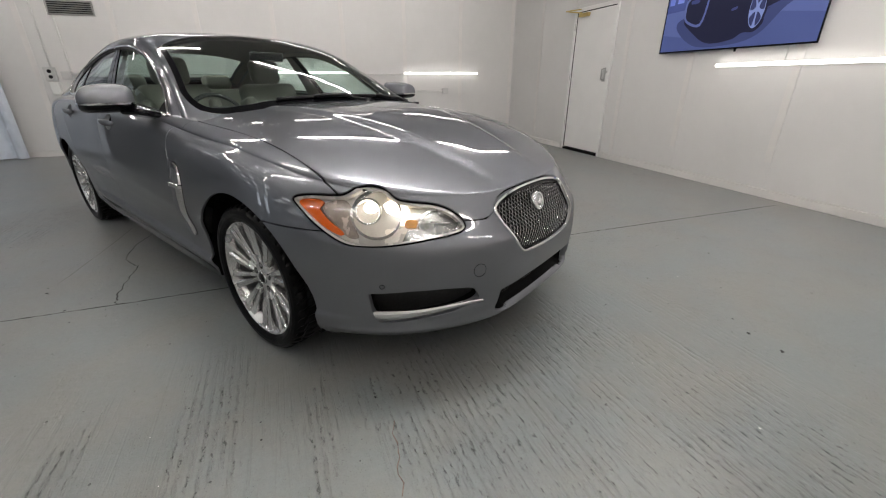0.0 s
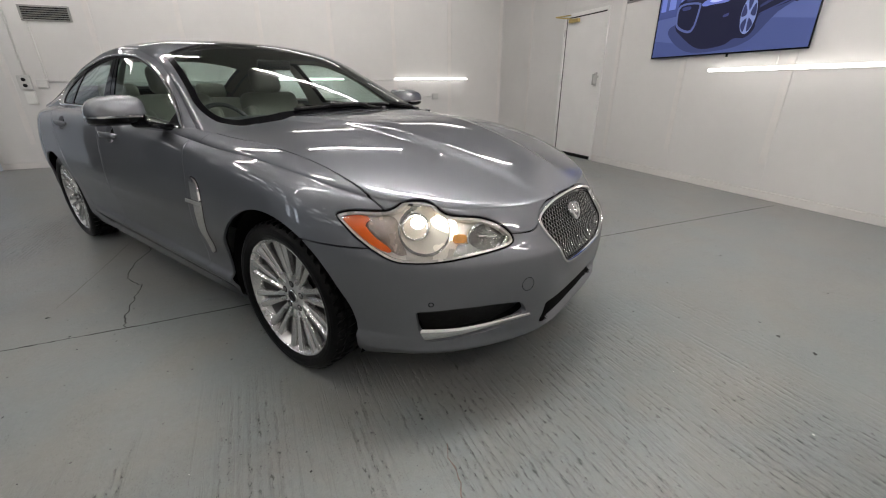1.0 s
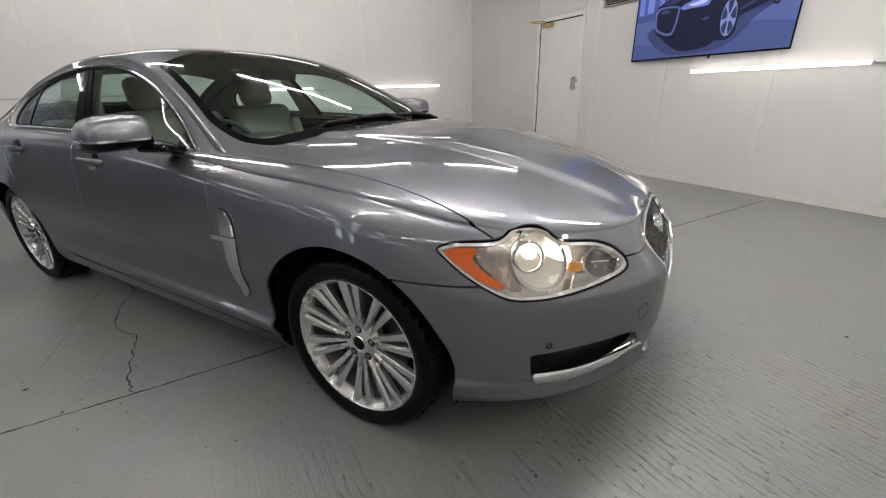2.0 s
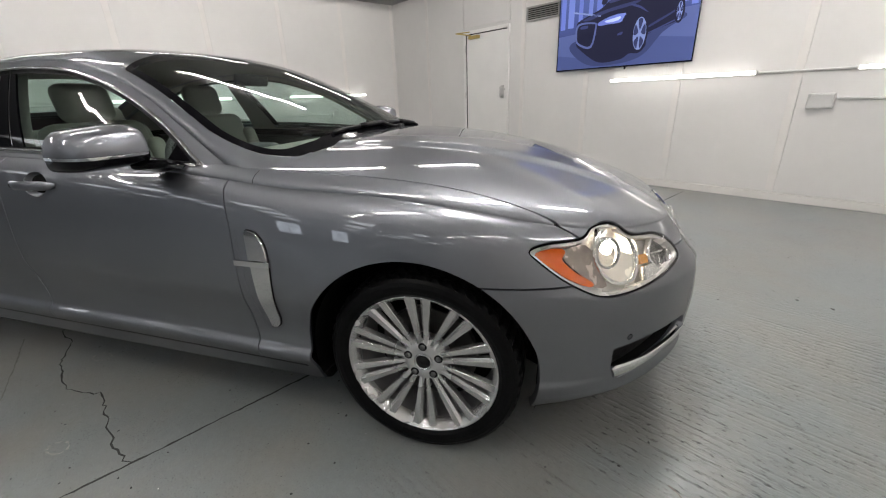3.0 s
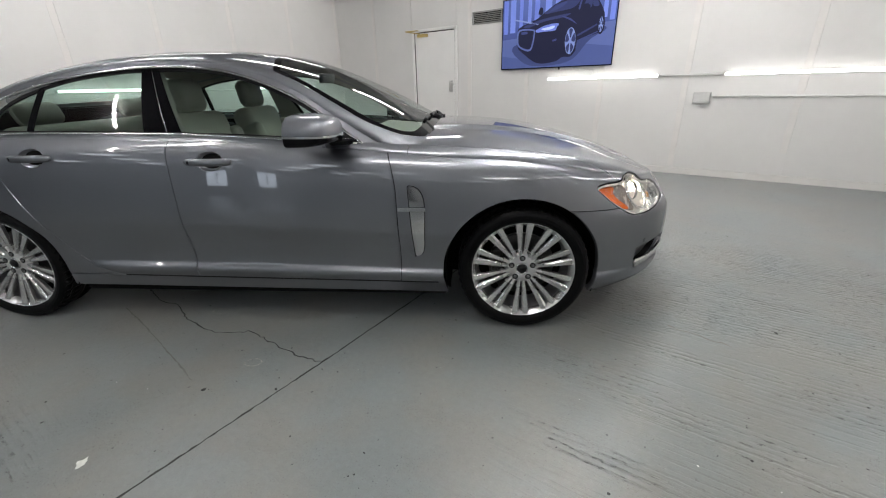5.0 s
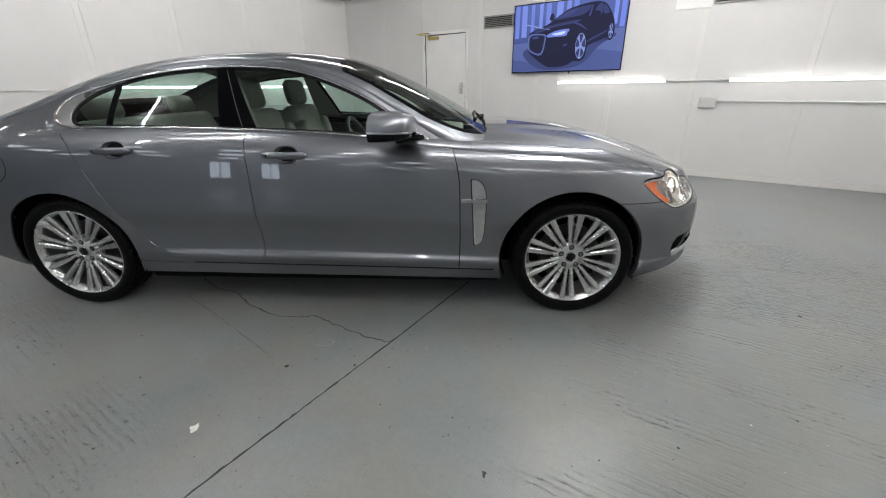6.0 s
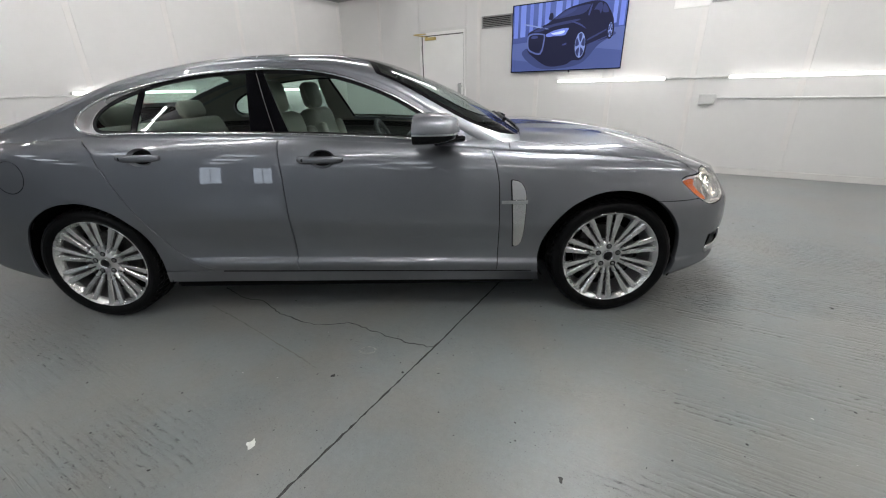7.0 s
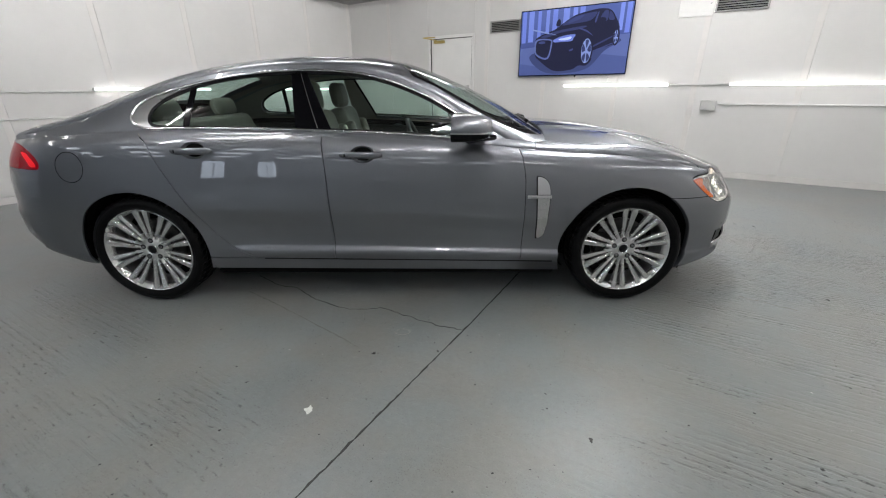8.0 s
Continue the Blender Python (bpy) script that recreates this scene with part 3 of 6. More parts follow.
def build_screen():
    """A wall screen with a thin black frame; its picture is a dark car before a blue backdrop, all flat as on a real panel."""
    tv = thing("wall_screen", "large black-framed wall screen showing a dark car on blue", "screen", room_at(-1.335, WY1 - 0.012, 1.967))
    part("back", box_bm(-0.86, 0.86, -0.045, 0, -0.47, 0.47, bevel=0.01), M_BLACK, tv)
    bm = bmesh.new()
    box(bm, -0.888, 0.888, -0.062, -0.046, 0.492, 0.504, bevel=0.002, seg=1)
    box(bm, -0.888, 0.888, -0.062, -0.046, -0.504, -0.488, bevel=0.002, seg=1)
    box(bm, -0.888, -0.876, -0.062, -0.046, -0.4875, 0.4915, bevel=0.002, seg=1)
    box(bm, 0.876, 0.888, -0.062, -0.046, -0.4875, 0.4915, bevel=0.002, seg=1)
    part("bezel", bm, M_GLOSSBLACK, tv, "thin black frame")
    m = glow("lit blue picture", (0.1, 0.16, 0.5), 1.0)
    nt = m.node_tree
    p = nt.nodes["Principled BSDF"]
    co, sep, ramp, noi = (nt.nodes.new("ShaderNode" + k) for k in ("TexCoord", "SeparateXYZ", "ValToRGB", "TexNoise"))
    nt.links.new(co.outputs["Generated"], sep.inputs[0])
    nt.links.new(co.outputs["Generated"], noi.inputs["Vector"])
    noi.inputs["Scale"].default_value = 3.0
    add = nt.nodes.new("ShaderNodeMath")
    add.operation = "MULTIPLY_ADD"
    add.inputs[1].default_value = 0.3
    nt.links.new(noi.outputs[0], add.inputs[0])
    nt.links.new(sep.outputs["Z"], add.inputs[2])
    nt.links.new(add.outputs[0], ramp.inputs[0])
    e = ramp.color_ramp.elements
    e[0].position, e[0].color = 0.2, (0.05, 0.07, 0.2, 1)
    e[1].position, e[1].color = 1.05, (0.1, 0.15, 0.44, 1)
    mid = e.new(0.55)
    mid.color = (0.07, 0.1, 0.3, 1)
    hi = e.new(0.75)
    hi.color = (0.085, 0.125, 0.38, 1)
    nt.links.new(ramp.outputs[0], p.inputs["Emission Color"])
    p.inputs["Base Color"].default_value, p.inputs["Roughness"].default_value = (0.01, 0.01, 0.012, 1), 0.25
    p.inputs["Emission Strength"].default_value = 0.8
    part("display", box_bm(-0.8755, 0.8755, -0.056, -0.0465, -0.4875, 0.4915), m, tv, "glowing blue picture")
    dark, mid_c = glow("dark picture tone", (0.008, 0.009, 0.024), 1.0), glow("middle picture tone", (0.026, 0.034, 0.1), 1.0)
    light = glow("light picture tone", (0.12, 0.16, 0.32), 1.0)

    def flat(name, pts, material, d, n=5):
        bm = bmesh.new()
        bm.faces.new([bm.verts.new((x, -0.0565 - d, z)) for x, z in outline(pts, n)])
        part(name, bm, material, tv)

    def oval(name, x, z, a, b, material, d):
        flat(name, [(x + a * math.cos(t), z + b * math.sin(t)) for t in np.linspace(0, 2 * math.pi, 12, endpoint=False)], material, d)

    haze, wash = glow("pale picture tone", (0.1, 0.14, 0.37), 1.0), glow("washed picture tone", (0.085, 0.12, 0.35), 1.0)
    for x, w, low, m in ((-0.82, 0.035, 0.02, wash), (-0.7, 0.045, 0.03, haze), (-0.56, 0.03, 0.05, wash), (-0.42, 0.03, 0.1, haze), (-0.3, 0.04, 0.14, wash), (-0.12, 0.05, 0.26, haze), (0.02, 0.035, 0.32, haze), (0.13, 0.04, 0.36, wash), (0.72, 0.03, 0.12, haze), (0.82, 0.035, 0.08, wash)):
        flat("picture_column", [(x - w, low), (x - w, 0.488), (x + w, 0.488), (x + w, low)], m, 0.0003, 1)
    flat("picture_floor", [(-0.875, -0.487), (-0.875, -0.065), (-0.612, -0.05), (0.727, 0.062), (0.875, 0.067), (0.875, -0.487)], glow("picture floor tone", (0.055, 0.075, 0.19), 1.0), 0.0006, 1)
    flat("picture_floor", [(-0.875, -0.487), (-0.875, -0.3), (-0.2, -0.4), (0.5, -0.2), (0.875, -0.25), (0.875, -0.487)], glow("picture floor tone", (0.04, 0.056, 0.15), 1.0), 0.0008, 1)
    flat("picture_shadow", [(-0.694, -0.235), (-0.549, -0.131), (0.055, -0.186), (0.632, 0.001), (0.754, -0.031), (0.531, -0.153), (0.315, -0.384), (0.018, -0.46), (-0.41, -0.445)], glow("picture shadow tone", (0.026, 0.035, 0.095), 1.0), 0.001)
    flat("picture_body", [(-0.611, 0.038), (-0.561, 0.104), (-0.3, 0.191), (-0.187, 0.261), (0.008, 0.371), (0.207, 0.417), (0.407, 0.438), (0.555, 0.407), (0.639, 0.304), (0.704, 0.182), (0.714, 0.076), (0.702, -0.042), (0.64, -0.071), (0.353, -0.164), (0.341, -0.278), (0.267, -0.356), (0.146, -0.356), (0.03, -0.414), (-0.259, -0.423), (-0.527, -0.256), (-0.607, -0.161)], dark, 0.0014)
    gloss = glow("gloss picture tone", (0.02, 0.026, 0.075), 1.0)
    for name, pts, m in (
        ("picture_glass", [(-0.181, 0.25), (0.009, 0.357), (0.296, 0.398), (0.355, 0.383), (0.263, 0.287), (0.017, 0.259)], gloss),
        ("picture_glass", [(-0.1, 0.275), (0.02, 0.345), (0.16, 0.372), (0.1, 0.32), (-0.02, 0.28)], mid_c),
        ("picture_glass", [(0.414, 0.315), (0.469, 0.402), (0.528, 0.388), (0.518, 0.272), (0.45, 0.255)], gloss),
        ("picture_glass", [(0.54, 0.281), (0.546, 0.387), (0.597, 0.341), (0.623, 0.271)], gloss),
        ("picture_pillar", [(0.332, 0.27), (0.366, 0.388), (0.384, 0.387), (0.356, 0.26)], mid_c),
        ("picture_gloss", [(-0.516, 0.102), (-0.269, 0.17), (0.08, 0.212), (0.226, 0.214), (0.113, 0.175), (-0.179, 0.146), (-0.412, 0.088)], gloss),
        ("picture_gloss", [(0.111, 0.194), (0.232, 0.15), (0.329, 0.07), (0.304, 0.082), (0.21, 0.135), (0.112, 0.178)], mid_c),
        ("picture_gloss", [(0.357, -0.065), (0.625, 0.054), (0.694, 0.09), (0.636, 0.038), (0.369, -0.087)], gloss),
        ("picture_sill", [(0.351, -0.145), (0.652, -0.042), (0.654, -0.054), (0.353, -0.158)], mid_c),
        ("picture_lamp", [(-0.299, 0.043), (-0.146, 0.095), (0.045, 0.106), (0.029, 0.053), (-0.006, 0.012), (-0.169, 0.009), (-0.282, 0.007)], wash),
        ("picture_grille", [(-0.588, 0.062), (-0.356, 0.057), (-0.317, -0.005), (-0.374, -0.241), (-0.57, -0.191), (-0.617, -0.086)], glow("grille picture tone", (0.06, 0.08, 0.2), 1.0)),
        ("picture_mirror", [(-0.275, 0.255), (-0.256, 0.331), (-0.216, 0.333), (-0.2, 0.273), (-0.221, 0.241)], dark),
        ("picture_glint", [(-0.66, 0.218), (-0.491, 0.18), (-0.29, 0.13), (-0.295, 0.114), (-0.499, 0.162), (-0.66, 0.202)], light),
        ("picture_fog_lamp", [(-0.026, -0.114), (0.033, -0.098), (0.03, -0.125), (-0.02, -0.134)], mid_c),
    ):
        flat(name, pts, m, 0.002 if m is not mid_c else 0.0024, 4)
    flat("picture_lamp", [(-0.217, 0.05), (-0.114, 0.066), (-0.011, 0.078), (-0.029, 0.04), (-0.156, 0.028)], glow("bright picture tone", (0.3, 0.36, 0.6), 1.0), 0.003, 3)
    flat("picture_grille", [(-0.569, 0.041), (-0.367, 0.039), (-0.34, -0.009), (-0.39, -0.215), (-0.556, -0.169), (-0.593, -0.087)], dark, 0.003, 4)
    flat("picture_badge", [(-0.545, 0.03), (-0.45, 0.032), (-0.446, 0.0), (-0.54, -0.003)], mid_c, 0.0035, 2)
    flat("picture_door_mirror", [(0.396, 0.269), (0.42, 0.315), (0.485, 0.306), (0.502, 0.262), (0.443, 0.239)], dark, 0.003, 3)
    for x, z, a, b in ((0.25, -0.145, 0.078, 0.178), (0.675, 0.033, 0.03, 0.095)):
        oval("picture_tyre", x, z, a + 0.022, b + 0.028, dark, 0.003)
        oval("picture_rim", x, z, a, b, light, 0.0034)
        for k in range(5):
            t = 2 * math.pi * k / 5 + 0.3
            flat("picture_spoke_gap", [(x + a * 0.22 * math.cos(t), z + b * 0.22 * math.sin(t)), (x + a * 0.88 * math.cos(t - 0.4), z + b * 0.88 * math.sin(t - 0.4)), (x + a * 0.93 * math.cos(t), z + b * 0.93 * math.sin(t)), (x + a * 0.88 * math.cos(t + 0.4), z + b * 0.88 * math.sin(t + 0.4))], gloss, 0.0038, 3)
    bm = bmesh.new()
    rod(bm, (0.1, -0.03, -0.5), (0.1, -0.03, -0.53), 0.012)
    part("sensor_foot", smooth_all(bm), M_BLACK, tv)
    rodm = bmesh.new()
    rod(rodm, (0.62, -0.006, -0.5), (0.62, -0.006, -0.66), 0.006)
    part("cable", smooth_all(rodm), M_CONDUIT, tv)


build_screen()

def strip(name, pts, width, label, seed, z=0.0012, jag=0.008, material=M_JOINT):
    """A crack or joint: a narrow dark uneven band along a line on the floor."""
    rnd = random.Random(seed)
    line = []
    for (x0, y0), (x1, y1) in zip(pts, pts[1:]):
        n = max(2, int(math.hypot(x1 - x0, y1 - y0) / 0.025))
        for k in range(n):
            t = k / n
            line.append((x0 + (x1 - x0) * t + rnd.uniform(-jag, jag), y0 + (y1 - y0) * t + rnd.uniform(-jag, jag)))
    line.append(pts[-1])
    v, f = [], []
    for i, (x, y) in enumerate(line):
        a, b = line[max(i - 1, 0)], line[min(i + 1, len(line) - 1)]
        d = Vector((b[0] - a[0], b[1] - a[1], 0)).normalized()
        w = width * rnd.uniform(0.35, 1.0) / 2
        v += [(x - d.y * w, y + d.x * w, z), (x + d.y * w, y - d.x * w, z)]
    for i in range(len(line) - 1):
        f.append((2 * i, 2 * i + 2, 2 * i + 3, 2 * i + 1))
    ob = part(name, mesh_of(name, v, f, material), material, None, label)
    tagged(ob, "", "crack", "", "structure")


strip("floor_joint", [(-2.1, -3.08), (-0.99, -1.235), (0.593, 1.512), (1.81, 3.52)], 0.0125, "long dark joint in the grey floor", 1, jag=0.0025)
strip("floor_crack", [(-0.997, -1.232), (-1.148, -1.183), (-1.25, -1.12), (-1.359, -1.058), (-1.498, -0.988), (-1.6, -1.01), (-1.687, -1.006), (-1.83, -0.935), (-1.95, -0.863), (-2.1, -0.715), (-2.235, -0.681), (-2.438, -0.521)], 0.0085, "jagged dark crack in the floor paint", 2)

M_SCUFF = mat("olive floor stain", (0.165, 0.167, 0.153), 0.6, var=0.4, scale=40)
M_PINKCRACK = mat("reddish crack", (0.16, 0.12, 0.105), 0.8, var=0.4, scale=40)
strip("floor_crack", [(-2.41, -0.76), (-2.11, -0.97), (-1.87, -1.15), (-1.55, -1.39)], 0.009, "faint olive stain line beside the crack", 7, z=0.0008, jag=0.004, material=M_SCUFF)
strip("floor_crack", [(0.81, -0.85), (0.89, -0.91), (0.98, -0.98), (1.03, -1.03)], 0.006, "thin reddish crack in the floor paint", 8, jag=0.012, material=M_PINKCRACK)


def scatter(name, n, material, label, sizes, seed, z):
    rnd = random.Random(seed)
    v, f = [], []
    for _ in range(n):
        x, y, r = rnd.uniform(-3.6, 4.0), rnd.uniform(-3.0, 3.2), rnd.uniform(*sizes) * rnd.random() ** 1.5 + 0.002
        k0, m = len(v), rnd.randint(5, 8)
        sx, turn = rnd.uniform(0.4, 1.0), rnd.uniform(0, 3.1)
        for k in range(m):
            a = 2 * math.pi * k / m
            q = r * rnd.uniform(0.5, 1.1)
            dx, dy = q * math.cos(a), q * sx * math.sin(a)
            v.append((x + dx * math.cos(turn) - dy * math.sin(turn), y + dx * math.sin(turn) + dy * math.cos(turn), z))
        f.append(tuple(range(k0, k0 + m)))
    ob = part(name, mesh_of(name, v, f, material), material, None, label)
    tagged(ob, "", "floor marks", "", "stuff")


scatter("paint_chips", 1500, M_JOINT, "small dark chips in the floor paint", (0.002, 0.008), 5, 0.0011)
scatter("pale_chips", 120, M_CHIP, "small pale specks on the floor", (0.001, 0.006), 6, 0.0013)


def flake(x, y, r, material, label, seed):
    rnd = random.Random(seed)
    bm = bmesh.new()
    bm.faces.new([bm.verts.new((x + r * rnd.uniform(0.35, 1.1) * math.cos(a), y + r * 1.3 * rnd.uniform(0.35, 1.1) * math.sin(a), 0.0018)) for a in np.linspace(0, 2 * math.pi, 11, endpoint=False)])
    tagged(part("paint_flake", bm, material, None, label), "", "flake")


flake(-1.665, -1.834, 0.022, M_CHIP, "white paint flake lying on the floor", 3)
for k, (x, y) in enumerate(((-1.457, -1.447), (-0.536, -1.991), (1.9, 0.57), (1.767, 0.651), (1.326, -0.898))):
    flake(x, y, 0.012, M_JOINT, "dark patch where floor paint has chipped", 10 + k)


def stain(x, y, r, material, label, seed):
    """A faint ragged ring where something stood or dried on the floor."""
    rnd = random.Random(seed)
    v, f, n = [], [], 26
    for k in range(n):
        a = 2 * math.pi * k / n
        for q in (r * rnd.uniform(0.78, 0.88), r * rnd.uniform(0.9, 1.1)):
            v.append((x + 1.5 * q * math.cos(a), y + q * math.sin(a), 0.0009))
    for k in range(n):
        if rnd.random() < 0.7:
            p, q = 2 * k, 2 * ((k + 1) % n)
            f.append((p, p + 1, q + 1, q))
    tagged(part("dried_stain", mesh_of("dried_stain", v, f, material), material, None, label), "", "stain")


M_STAIN = mat("pale dried stain", (0.3, 0.3, 0.28), 0.6, var=0.3, scale=60)
stain(-1.78, -0.78, 0.035, M_STAIN, "pale dried ring stain beside the floor crack", 21)
stain(-1.33, -1.25, 0.03, M_STAIN, "pale dried ring stain beside the floor crack", 22)


def curtain():
    """A bluish plastic curtain that hangs in folds at the end of the panelled wall."""
    v, fc, n = [], [], 60
    for i in range(n):
        t = i / (n - 1)
        y = -4.5 - 2.1 * t
        x = WX0 + 0.16 + 0.05 * math.sin(t * 46) + 0.02 * math.sin(t * 17 + 1)
        v += [(x, y, 0.012), (x + 0.006 * math.sin(i), y, 1.4), (x, y, WH - 0.08)]
    for i in range(n - 1):
        for j in range(2):
            p = 3 * i + j
            fc.append((p, p + 3, p + 4, p + 1))
    t = thing("plastic_curtain", "pale bluish plastic curtain hanging beside the white wall", "curtain", ROOM)
    part("sheet", mesh_of("sheet", v, fc, M_CURTAIN), M_CURTAIN, t)
    part("rail", smooth_all(rod(bmesh.new(), (WX0 + 0.16, -4.48, WH - 0.06), (WX0 + 0.16, -6.7, WH - 0.06), 0.02)), M_STEEL, t)


curtain()

# ceiling tubes in four rows towards the screen wall; the deep end of the room has fewer and cooler ones
for x, glows in ROW_GLOW.items():
    for y, g in zip(TUBE_Y, glows):
        tube_light(ROOM @ pose(x, y, WH - 0.0005, 90, 0, 90), 1.6, M_ROW[g], "lit white tube light fixed to the ceiling", "ceiling tube lights")


def panel_light(m, w, d):
    """A flat ceiling light: a white frame round a glowing diffuser, facing down; its back is at z = 0."""
    t = thing("panel_light", "lit white panel light on the far ceiling", "ceiling light", m, "far ceiling lights")
    bm = bmesh.new()
    for x0, x1, y0, y1 in ((-w / 2, w / 2, -d / 2, -d / 2 + 0.02), (-w / 2, w / 2, d / 2 - 0.02, d / 2), (-w / 2, -w / 2 + 0.02, -d / 2 + 0.021, d / 2 - 0.021), (w / 2 - 0.02, w / 2, -d / 2 + 0.021, d / 2 - 0.021)):
        box(bm, x0, x1, y0, y1, -0.05, 0.0, bevel=0.003, seg=1)
    part("frame", bm, M_CONDUIT, t)
    part("diffuser", box_bm(-w / 2 + 0.021, w / 2 - 0.021, -d / 2 + 0.021, d / 2 - 0.021, -0.035, -0.02), M_TROFFER, t, "glowing white diffuser")


for x in (-4.4, -2.7, -1.0, 0.7, 2.4, 4.1):
    for y in (-6.8, -9.4, -12.0):
        panel_light(ROOM @ pose(x, y, WH - 0.0005), 0.6, 1.2)

from mathutils.bvhtree import BVHTree

# ---------------------------------------------------------------- the car: front axle at x = 0, nose towards +x, right side at -y


WHEELBASE, HUB_Z, TYRE_R = 2.909, 0.335, 0.338
WIDE, SET = 0.944, 0.02
shoulder_z = curve((-4.03, 0.92), (-3.9, 0.955), (-3.6, 0.99), (-3.2, 1.015), (-2.8, 1.03), (-1.8, 1.012), (-0.83, 0.957), (-0.66, 0.94), (-0.42, 0.918), (-0.1, 0.9), (0.16, 0.868), (0.36, 0.825), (0.55, 0.785), (0.75, 0.75), (0.84, 0.735))
bottom_z = curve((-4.03, 0.34), (-3.6, 0.25), (-3.25, 0.24), (-2.45, 0.222), (-0.45, 0.205), (0.4, 0.19), (0.6, 0.19), (0.95, 0.205))
side_shape = curve((0, 0.94), (0.07, 0.955), (0.158, 0.983), (0.168, 0.9825), (0.204, 0.963), (0.24, 0.963), (0.35, 0.974), (0.5, 0.9995), (0.56, 1.0), (0.64, 0.9965), (0.72, 0.991), (0.8, 0.983), (0.88, 0.9715), (0.94, 0.956), (0.975, 0.935), (1, 0.9))
plain_shape = curve((0, 0.945), (0.08, 0.965), (0.2, 0.975), (0.35, 0.981), (0.5, 0.9995), (0.56, 1.0), (0.64, 0.9965), (0.72, 0.991), (0.8, 0.983), (0.88, 0.9715), (0.94, 0.956), (0.975, 0.935), (1, 0.9))
end_shape = curve((0, 0.925), (0.05, 0.962), (0.085, 0.976), (0.12, 0.97), (0.3, 0.986), (0.55, 1.0), (0.68, 0.996), (0.735, 0.986), (0.79, 0.976), (0.9, 0.945), (1, 0.9))
nose_x = curve((0, 0.868), (0.05, 0.912), (0.1, 0.933), (0.15, 0.93), (0.22, 0.938), (0.45, 0.948), (0.62, 0.943), (0.69, 0.936), (0.735, 0.922), (0.79, 0.898), (0.92, 0.85), (1, 0.82))
tail_x = curve((0, 3.82), (0.1, 3.95), (0.25, 4.02), (0.4, 4.02), (0.5, 3.995), (0.8, 3.97), (1, 3.92))
FRONT_POW, TAIL_POW = 2.3, 3.0


def nose_more(y):
    """The nose is a little fuller between its middle and its corners."""
    return 0.018 * np.exp(-(((np.abs(y) - 0.36) / 0.16) ** 2))


def stations(kind, n_end=84, n_mid=210):
    """Places along the side: the tail corner, the straight flank, the nose corner."""
    ang = np.linspace(0, np.pi / 2, n_end)
    s = [("tail", a) for a in ang[::-1][:-1]] if "t" in kind else []
    s += [("mid", x) for x in np.linspace(-2.9, 0, n_mid)] if "m" in kind else []
    s += [("nose", a) for a in ang[1:]] if "n" in kind else []
    return s


def flank(kind="tmn", n_up=116):
    """The right flank from the sill to the shoulder, wrapped round nose and tail."""
    v = np.linspace(0, 1, n_up)
    rows = []
    for k, a in stations(kind):
        if k == "mid":
            x, yy, blend = np.full_like(v, a), np.ones_like(v), 1.0
        elif k == "nose":
            x, yy, blend = nose_x(v) * np.sin(a) ** (2 / FRONT_POW), np.full_like(v, np.cos(a) ** (2 / FRONT_POW)), 1 - step(0.0, 0.9, a)
        else:
            x, yy, blend = -2.9 - (tail_x(v) - 2.9) * np.sin(a) ** (2 / TAIL_POW), np.full_like(v, np.cos(a) ** (2 / TAIL_POW)), 1 - step(0.0, 0.9, a)
        crease = float(step(-2.5, -2.15, x[0]))
        y = WIDE * yy * (blend * (crease * side_shape(v) + (1 - crease) * plain_shape(v)) + (1 - blend) * end_shape(v))
        z = bottom_z(x[0]) + (shoulder_z(x[-1]) - bottom_z(x[0])) * v
        if k == "nose":
            x = x + nose_more(y) * step(0.1, 0.5, np.full_like(v, a))
        for hub in (0.0, -WHEELBASE):
            y = y + yy * 0.01 * np.exp(-(((x - hub) / 0.36) ** 2)) * np.exp(-(((z - 0.6) / 0.22) ** 2)) * step(1.0, 0.85, v)
        rows.append(np.stack([x, -y, z], -1))
    return np.array(rows)


hood_z = curve((-1.0, 1.06), (-0.6, 1.035), (-0.3, 1.02), (0, 0.993), (0.2, 0.955), (0.4, 0.903), (0.55, 0.853), (0.7, 0.795), (0.78, 0.757), (0.82, 0.735))


def bonnet_top(n_across=90):
    """From the shoulder up over the wing and bonnet to the centre line."""
    a = np.linspace(0, np.pi / 2, n_across)
    xs = [("mid", x) for x in np.linspace(-1.0, 0, 110)] + stations("n")
    rows = []
    for k, u in xs:
        if k == "mid":
            x, ys = u, WIDE * side_shape(1.0)
        else:
            x, ys = nose_x(1.0) * np.sin(u) ** (2 / FRONT_POW), WIDE * 0.9 * np.cos(u) ** (2 / FRONT_POW)
        y = ys * np.cos(a) ** (2 / 2.3)
        z = shoulder_z(x) + (hood_z(x) - shoulder_z(x)) * np.sin(a) ** (2 / 2.1)
        edge = 0.47 - 0.3 * (x + 0.6) / 1.4
        z = z + 0.014 * step(edge + 0.05, edge - 0.035, y) * step(0.82, 0.6, x) * step(-0.72, -0.3, x)
        more = 0.0 if k == "mid" else float(nose_more(ys)) * float(step(0.1, 0.5, u))
        rows.append(np.stack([x + more * np.cos(a), -y, z], -1))
    return np.array(rows)


